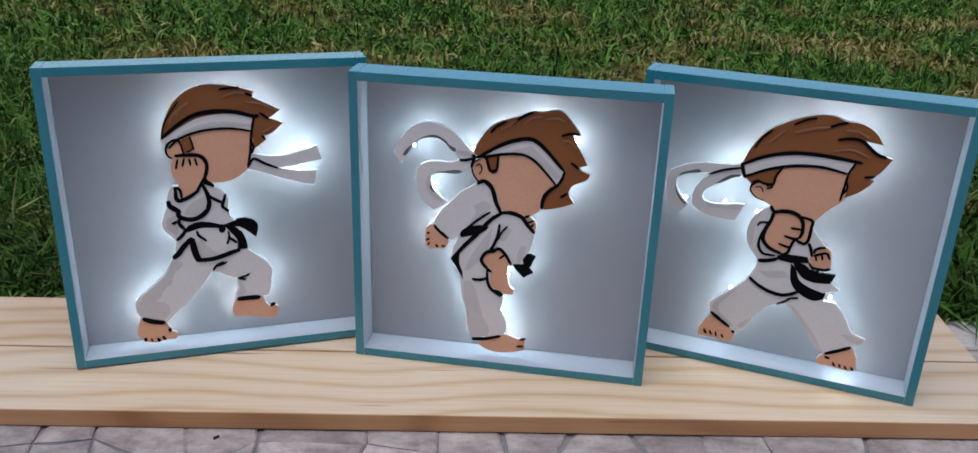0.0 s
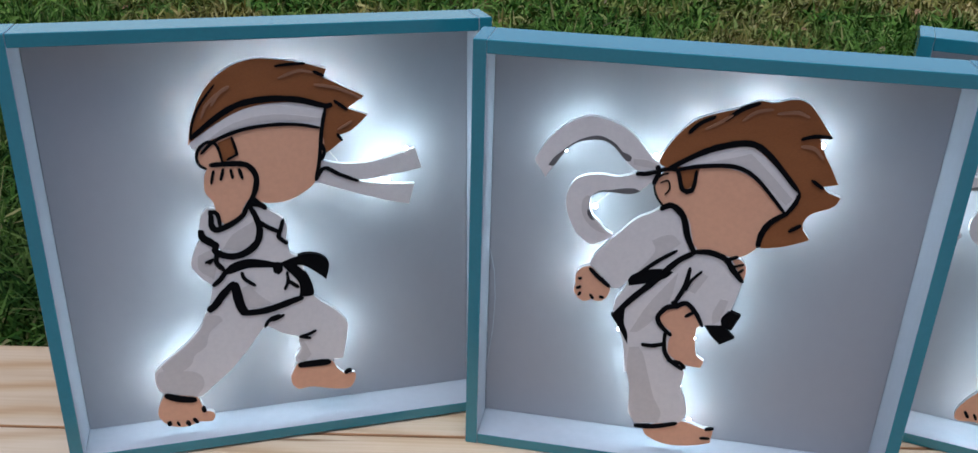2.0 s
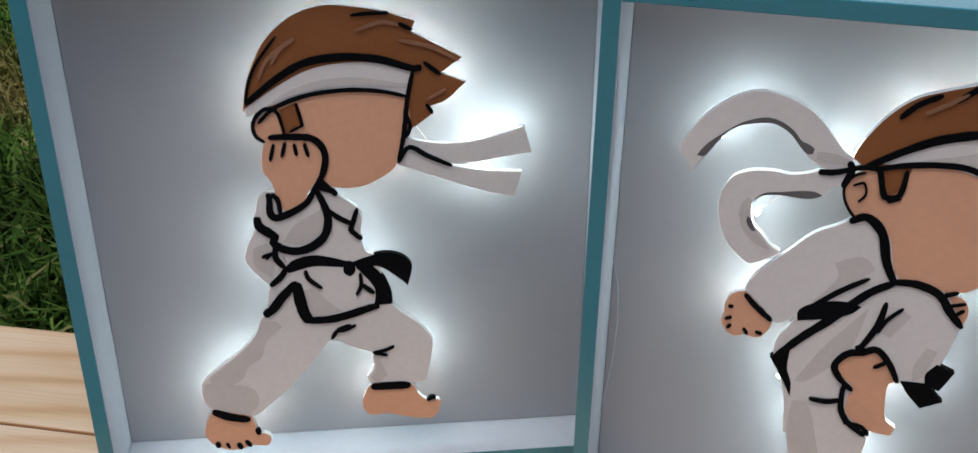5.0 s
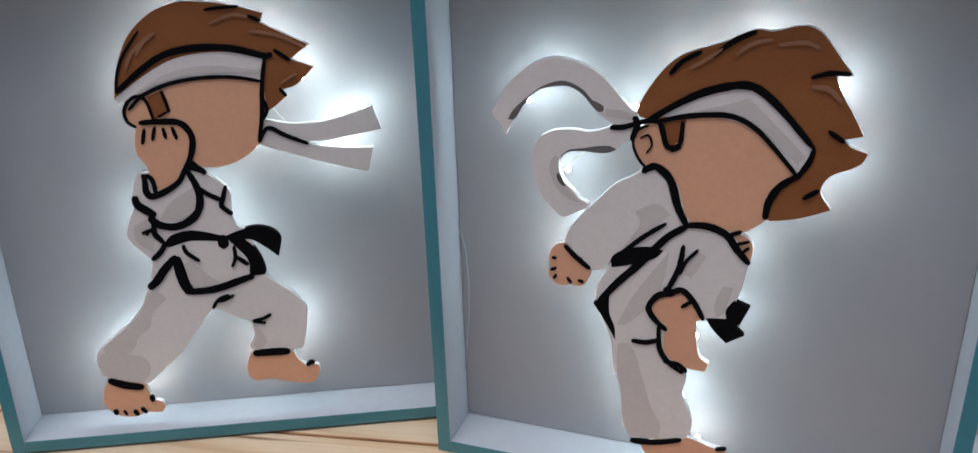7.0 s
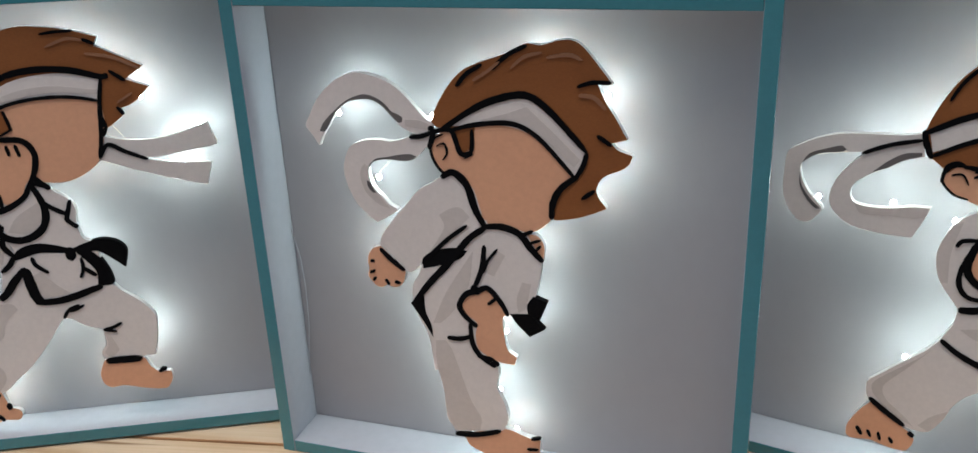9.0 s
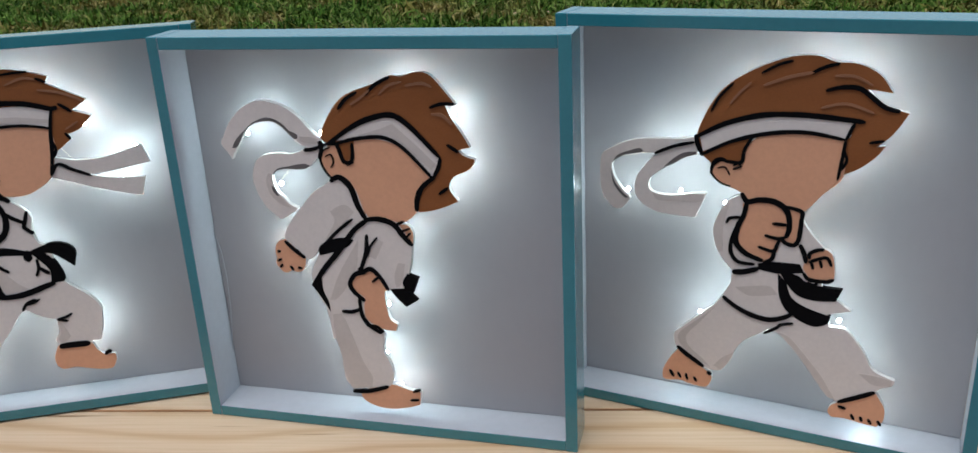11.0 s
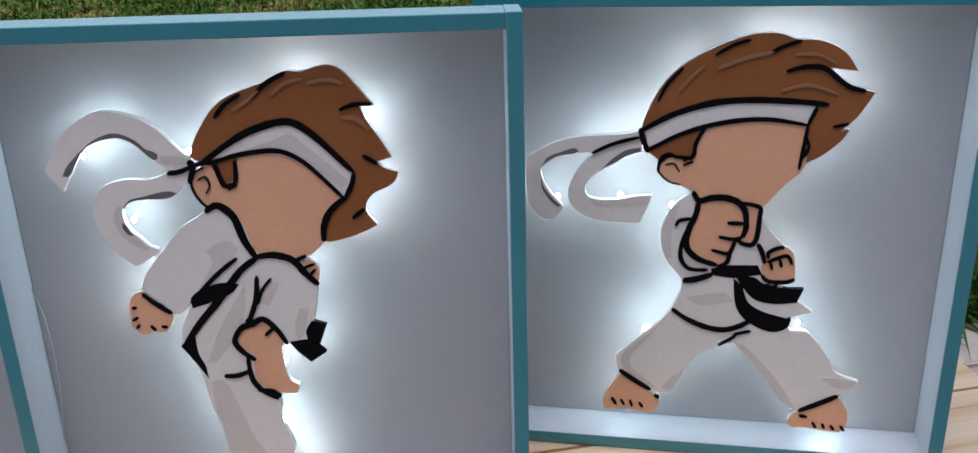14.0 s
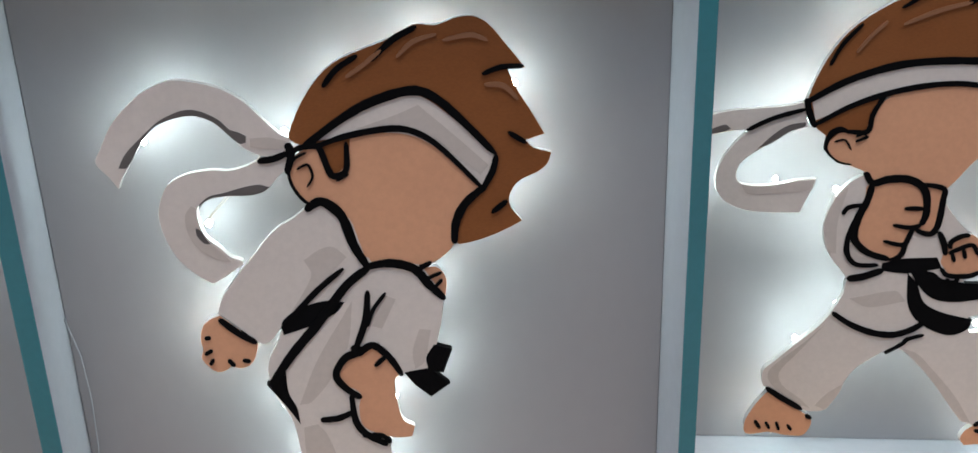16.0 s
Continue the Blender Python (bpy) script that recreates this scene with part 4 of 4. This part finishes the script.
stroke(c, 2, (199.9, 310.7), (209.1, 315.8), (219.2, 319))
stroke(c, 2.6, (211, 298.6), (223.2, 301.8), (235.3, 300.9), (251.4, 288.9), (262.5, 286))
stroke(c, 1.6, (244.1, 261.5), (254.3, 263.7))
stroke(a, 1.6, (128.9, 281.8), (132.9, 290.9), (142, 300), paint=STREAK)
stroke(a, 1.8, (136.9, 290.9), (143, 300), (151.1, 305), paint=STREAK)
stroke(a, 1.5, (186.5, 309.2), (201.7, 314.3), (211.9, 312.4), paint=STREAK)
stroke(a, 1.5, (211.9, 303.3), (230.2, 299.4), (247.5, 290.4), paint=STREAK)
stroke(a, 1.3, (228.3, 267.2), (239.4, 273.3), paint=STREAK)
stroke(c, 1.7, (166.4, 300.2), (184.7, 307.5), (202, 311.7), paint=STREAK)
stroke(c, 1.5, (208.8, 285.5), (226.1, 289.7), (245.3, 283.8), paint=STREAK)
stroke(c, 1.5, (142, 284.8), (149.1, 294), (157.3, 302.1), paint=STREAK)
stroke(c, 1.4, (216.1, 309.8), (230.3, 310), (242.4, 304), paint=STREAK)


def finish(cut, m, label, back):
    bmesh.ops.recalc_face_normals(cut.bm, faces=cut.bm.faces)
    ob = new("cutout", mesh_of("cutout", cut.bm, *PAINTS))
    ob.matrix_basis = m @ pose(0, back - FRONT, 0)
    return tagged(ob, label, "cutout", "painted cutouts in the boxes")


finish(a, POSE_A, "flat painted board cutout in brown, tan and off-white, ribbons trailing", 0.0092)
finish(b, POSE_B, "flat painted board cutout in brown and off-white, two curled ribbons", 0.0113)
finish(c, POSE_C, "flat painted board cutout in off-white with black sash, legs apart", 0.0056)


# ---- fairy lights behind the cutouts ----
def fairy_lights(m, front, trunk, *spots):
    """A thin wire taped along the back of a cutout, with short leads to small diodes; places in millimetres."""
    string = thing("fairy_light_string", m, "lit cool-white fairy lights on thin copper wire behind cutout", "string lights", "fairy lights in the boxes")
    depth = front + BOARD + 0.0010
    line = [Vector((u / 1000, depth, v / 1000)) for u, v in trunk]
    bulbs = [Vector((u / 1000, depth + 0.0020 + random.uniform(-0.0008, 0.001), v / 1000)) for u, v in spots]
    bm = bmesh.new()
    tube(bm, line, 0.0002, 4)
    for p in bulbs:
        q = min((a.lerp(b, k / 6) for a, b in zip(line, line[1:]) for k in range(7)), key=lambda s: (s - p).length)
        if (q - p).length > 0.028:
            continue
        tube(bm, [q, q.lerp(p, 0.5), p + Vector((0, -0.0012, 0))], 0.00013, 3)
    part("wire", bm, COPPER, string, "thin copper wire")
    bm = bmesh.new()
    bmesh.ops.create_icosphere(bm, subdivisions=1, radius=0.0017)
    for v in bm.verts:
        v.co.z *= 1.25
    me = mesh_of("diode", bm, DIODE, smooth=True)
    for p in bulbs:
        ob = new("diode", me)
        ob.parent = string
        ob.location = p
    return string


fairy_lights(POSE_A, 0.0092, ((275.1, 237.3), (232.5, 233.1), (183.5, 300.2), (148.1, 280.9), (135.1, 245.7), (152.7, 185.5), (162, 137.4), (115.6, 95), (92.5, 36.6), (115.6, 95), (161, 130.3), (201.7, 101.4), (202, 51.2)), (282.2, 245.6), (266.9, 220.5), (236.4, 280.3), (220.1, 299.3), (194.6, 313.3), (157.1, 306.1), (131.9, 279.8), (128, 256.7), (121.3, 177.3), (122.4, 149.2), (99, 80), (80, 58), (97.6, 38.6), (142.9, 100.1), (216, 87.4), (212, 70), (188.8, 54.1), (169.9, 180.6), (189.8, 152.2), (201.1, 223.9), (242.5, 269.3), (261.9, 234.2), (259, 214.1))
fairy_lights(POSE_B, 0.0113, ((64.1, 282.2), (88.6, 289.4), (130.3, 266.4), (88.3, 221.9), (130.3, 262.3), (197.7, 296.9), (240.3, 257.7), (208.6, 225.4), (146.3, 205), (99.3, 161.5), (146.2, 181.8), (168.6, 168.8), (148, 111.3), (156.9, 52.9), (184.3, 30.8)), (248.1, 286.6), (252.5, 240.7), (236.1, 218.4), (202.9, 310), (163, 292.7), (134.4, 268.4), (93.2, 224.3), (67.9, 267.5), (83.5, 284.3), (100.4, 182.6), (94.2, 160.4), (120.5, 119.2), (132.6, 79), (151.8, 38.8), (179.2, 117.9), (173.2, 70.5), (184.8, 39.3), (201.1, 132.6), (202.3, 180), (238.4, 269.8), (217.1, 298.9))
fairy_lights(POSE_C, 0.0056, ((52.4, 233.3), (110.2, 246), (181.6, 299.4), (246.4, 291.9), (213.4, 228.8), (169.7, 206.1), (179.3, 144.5), (171, 111), (126, 67.1), (112.6, 28.5), (170.9, 107), (229.6, 90.4), (260.5, 35)), (235.1, 111.6), (103.6, 206.9), (123.9, 99.6), (125.6, 263.4), (149.2, 299), (197.9, 315.7), (240.4, 306), (259.4, 275.9), (236.8, 240.2), (137, 168.4), (147.8, 123.9), (179.9, 92.9), (132.1, 70.2), (112.6, 33.5), (262.5, 23.9), (249.7, 73.4), (226, 154.1), (199.1, 211.5), (221.2, 310.9), (118.3, 245.1), (91, 245.8), (140.3, 200.8), (58, 204))

# a loose end of white cable along the inner side of the middle box
bm = bmesh.new()
tube(bm, [Vector((u, y, z)) for u, y, z in ((0.0102, 0.0352, 0.172), (0.0150, 0.0350, 0.150), (0.0163, 0.0348, 0.125), (0.0152, 0.0348, 0.095), (0.0118, 0.0350, 0.066), (0.0102, 0.0352, 0.050))], 0.0004, 6)
cable = new("loose_cable", mesh_of("loose_cable", bm, WHITE, smooth=True))
cable.matrix_basis = POSE_B
tagged(cable, "thin white cable bowed against a box's inner side", "cable")


# ---- lawn blades ----
def lawn(name, count, x0, x1, y0, y1, tall, wide, rng, label):
    """Many bent, tapered blades in one mesh, thicker in clumps."""
    x = rng.uniform(x0, x1, count)
    y = y0 + (y1 - y0) * rng.uniform(0, 1, count) ** 1.25
    clump = np.sin(x * 23 + np.sin(y * 17) * 2) * np.sin(y * 19 + np.sin(x * 13) * 2)
    h = tall * rng.uniform(0.5, 1.2, count) * (1 + 0.3 * clump)
    w = wide * rng.uniform(0.5, 1.25, count)
    turn = rng.uniform(0, 2 * np.pi, count)
    lean = np.clip(rng.normal(0.95, 0.38, count), 0.1, 1.5)
    ax, ay = np.cos(turn), np.sin(turn)
    twist = rng.uniform(-0.9, 0.9, count)
    sx, sy, sz = -ay * np.cos(twist), ax * np.cos(twist), np.sin(twist)
    verts = np.empty((count, 5, 3))
    for k, (f, bend, ww) in enumerate(((0, 0, -0.8), (0, 0, 0.8), (0.55, 0.75, 1.0), (0.55, 0.75, -1.0), (1.0, 1.12, 0))):
        verts[:, k, 0] = x + ax * np.sin(lean * bend) * h * f + sx * w * ww / 2
        verts[:, k, 1] = y + ay * np.sin(lean * bend) * h * f + sy * w * ww / 2
        verts[:, k, 2] = GROUND - 0.010 + np.maximum(np.cos(lean * bend), 0.12) * h * f + sz * w * ww / 2
    me = bpy.data.meshes.new(name)
    me.vertices.add(count * 5)
    me.vertices.foreach_set("co", verts.ravel())
    first = np.arange(count) * 5
    loops = np.stack([first, first + 1, first + 2, first + 3, first + 3, first + 2, first + 4], 1).ravel()
    starts = np.stack([np.arange(count) * 7, np.arange(count) * 7 + 4], 1).ravel()
    me.loops.add(len(loops))
    me.loops.foreach_set("vertex_index", loops.astype(np.int32))
    me.polygons.add(count * 2)
    me.polygons.foreach_set("loop_start", starts.astype(np.int32))
    me.update(calc_edges=True)
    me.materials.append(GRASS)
    ob = new(name, me)
    return tagged(ob, label, "grass", kind="stuff")


rng = np.random.default_rng(7)
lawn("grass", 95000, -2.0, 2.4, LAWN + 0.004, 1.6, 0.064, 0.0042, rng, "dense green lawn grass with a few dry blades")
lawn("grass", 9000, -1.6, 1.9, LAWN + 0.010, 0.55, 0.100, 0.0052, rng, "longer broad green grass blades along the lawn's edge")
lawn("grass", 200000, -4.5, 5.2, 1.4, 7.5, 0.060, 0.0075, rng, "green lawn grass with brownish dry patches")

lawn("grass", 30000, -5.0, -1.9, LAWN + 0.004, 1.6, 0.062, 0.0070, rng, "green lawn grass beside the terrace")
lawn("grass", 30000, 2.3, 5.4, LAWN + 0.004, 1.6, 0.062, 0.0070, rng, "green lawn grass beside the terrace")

# ---- fallen leaves on the lawn ----
leaf_rng = random.Random(11)
bm = bmesh.new()
for _ in range(150):
    at = Vector((leaf_rng.uniform(-1.8, 2.3), LAWN + 0.02 + 2.6 * leaf_rng.random() ** 1.3, GROUND + leaf_rng.uniform(0.008, 0.028)))
    turn = Euler((leaf_rng.uniform(-0.6, 0.6), leaf_rng.uniform(-0.6, 0.6), leaf_rng.uniform(0, math.tau))).to_matrix()
    size = leaf_rng.uniform(0.008, 0.019)
    spine = [bm.verts.new(at + turn @ Vector((size * u, 0, -0.12 * size * math.sin(math.pi * (u + 1) / 2)))) for u in (-1, -0.35, 0.35, 1)]
    for side in (-1, 1):
        rim = [bm.verts.new(at + turn @ Vector((size * u, side * size * k, 0.15 * size))) for u, k in ((-0.4, 0.42), (0.35, 0.36))]
        bm.faces.new((spine[0], spine[1], rim[0]))
        bm.faces.new((spine[1], spine[2], rim[1], rim[0]))
        bm.faces.new((spine[2], spine[3], rim[1]))
leaves = new("fallen_leaves", mesh_of("fallen_leaves", bm, LEAF))
tagged(leaves, "small dry brown leaves scattered on the lawn", "leaves", kind="stuff")


# ---- paving stones ----
stone_rng = random.Random(5)
joined = bmesh.new()
for mid, ring in paving_rings(-5.9, 6.4, -3.95, BORDER - 0.002, 0.082, stone_rng):
    height = GROUND + stone_rng.uniform(-0.0016, 0.0004)
    if -0.9 < mid.x < 1.5 and mid.y > -0.55:
        bm = bmesh.new()
        slab_prism(bm, [p - mid for p in ring], height, GROUND - 0.012)
        ob = part("paving_stone", bm, STONE, pavement)
        ob.location = (mid.x, mid.y, 0)
    else:
        slab_prism(joined, ring, height, GROUND - 0.012)
at = -5.9
while at < 6.3:
    wide = stone_rng.uniform(0.34, 0.42)
    bm = bmesh.new()
    slab_prism(bm, [Vector(q) for q in ((-wide / 2, -0.038), (0, -0.0385), (wide / 2, -0.038), (wide / 2, 0.038), (0, 0.0375), (-wide / 2, 0.038))], GROUND, GROUND - 0.012)
    ob = part("border_slab", bm, BEIGE, pavement)
    ob.location = (at + wide / 2, (BORDER + LAWN) / 2, 0)
    at += wide + 0.004
rest = part("paving_stones", joined, STONE, pavement, "more stones of the paving")
tagged(rest, kind="stuff")


# ---- a bit of dry bark on the paving ----
bm = bmesh.new()
block(bm, (-0.0036, -0.0015, 0), (0.0036, 0.0015, 0.0024), 0.0008, 2, 0.0006)
bark = new("bark_chip", mesh_of("bark_chip", bm, BARK))
bark.matrix_basis = pose(-0.134, -0.1408, GROUND - 0.0003, 0, 0, 40)
tagged(bark, "small dark chip of dry bark lying on paving", "bark chip")

# ---- a dry twig on the border ----
bm = bmesh.new()
tube(bm, [Vector(q) for q in ((-0.003, 0.020, 0.005), (-0.001, 0.008, 0.0026), (0.0, -0.004, 0.0018), (0.002, -0.016, 0.0014))], 0.0013, 6)
twig = new("twig", mesh_of("twig", bm, BARK, smooth=True))
twig.matrix_basis = pose(0.8672, 0.134, GROUND)
tagged(twig, "thin dark dry twig lying at the lawn's edge", "twig")
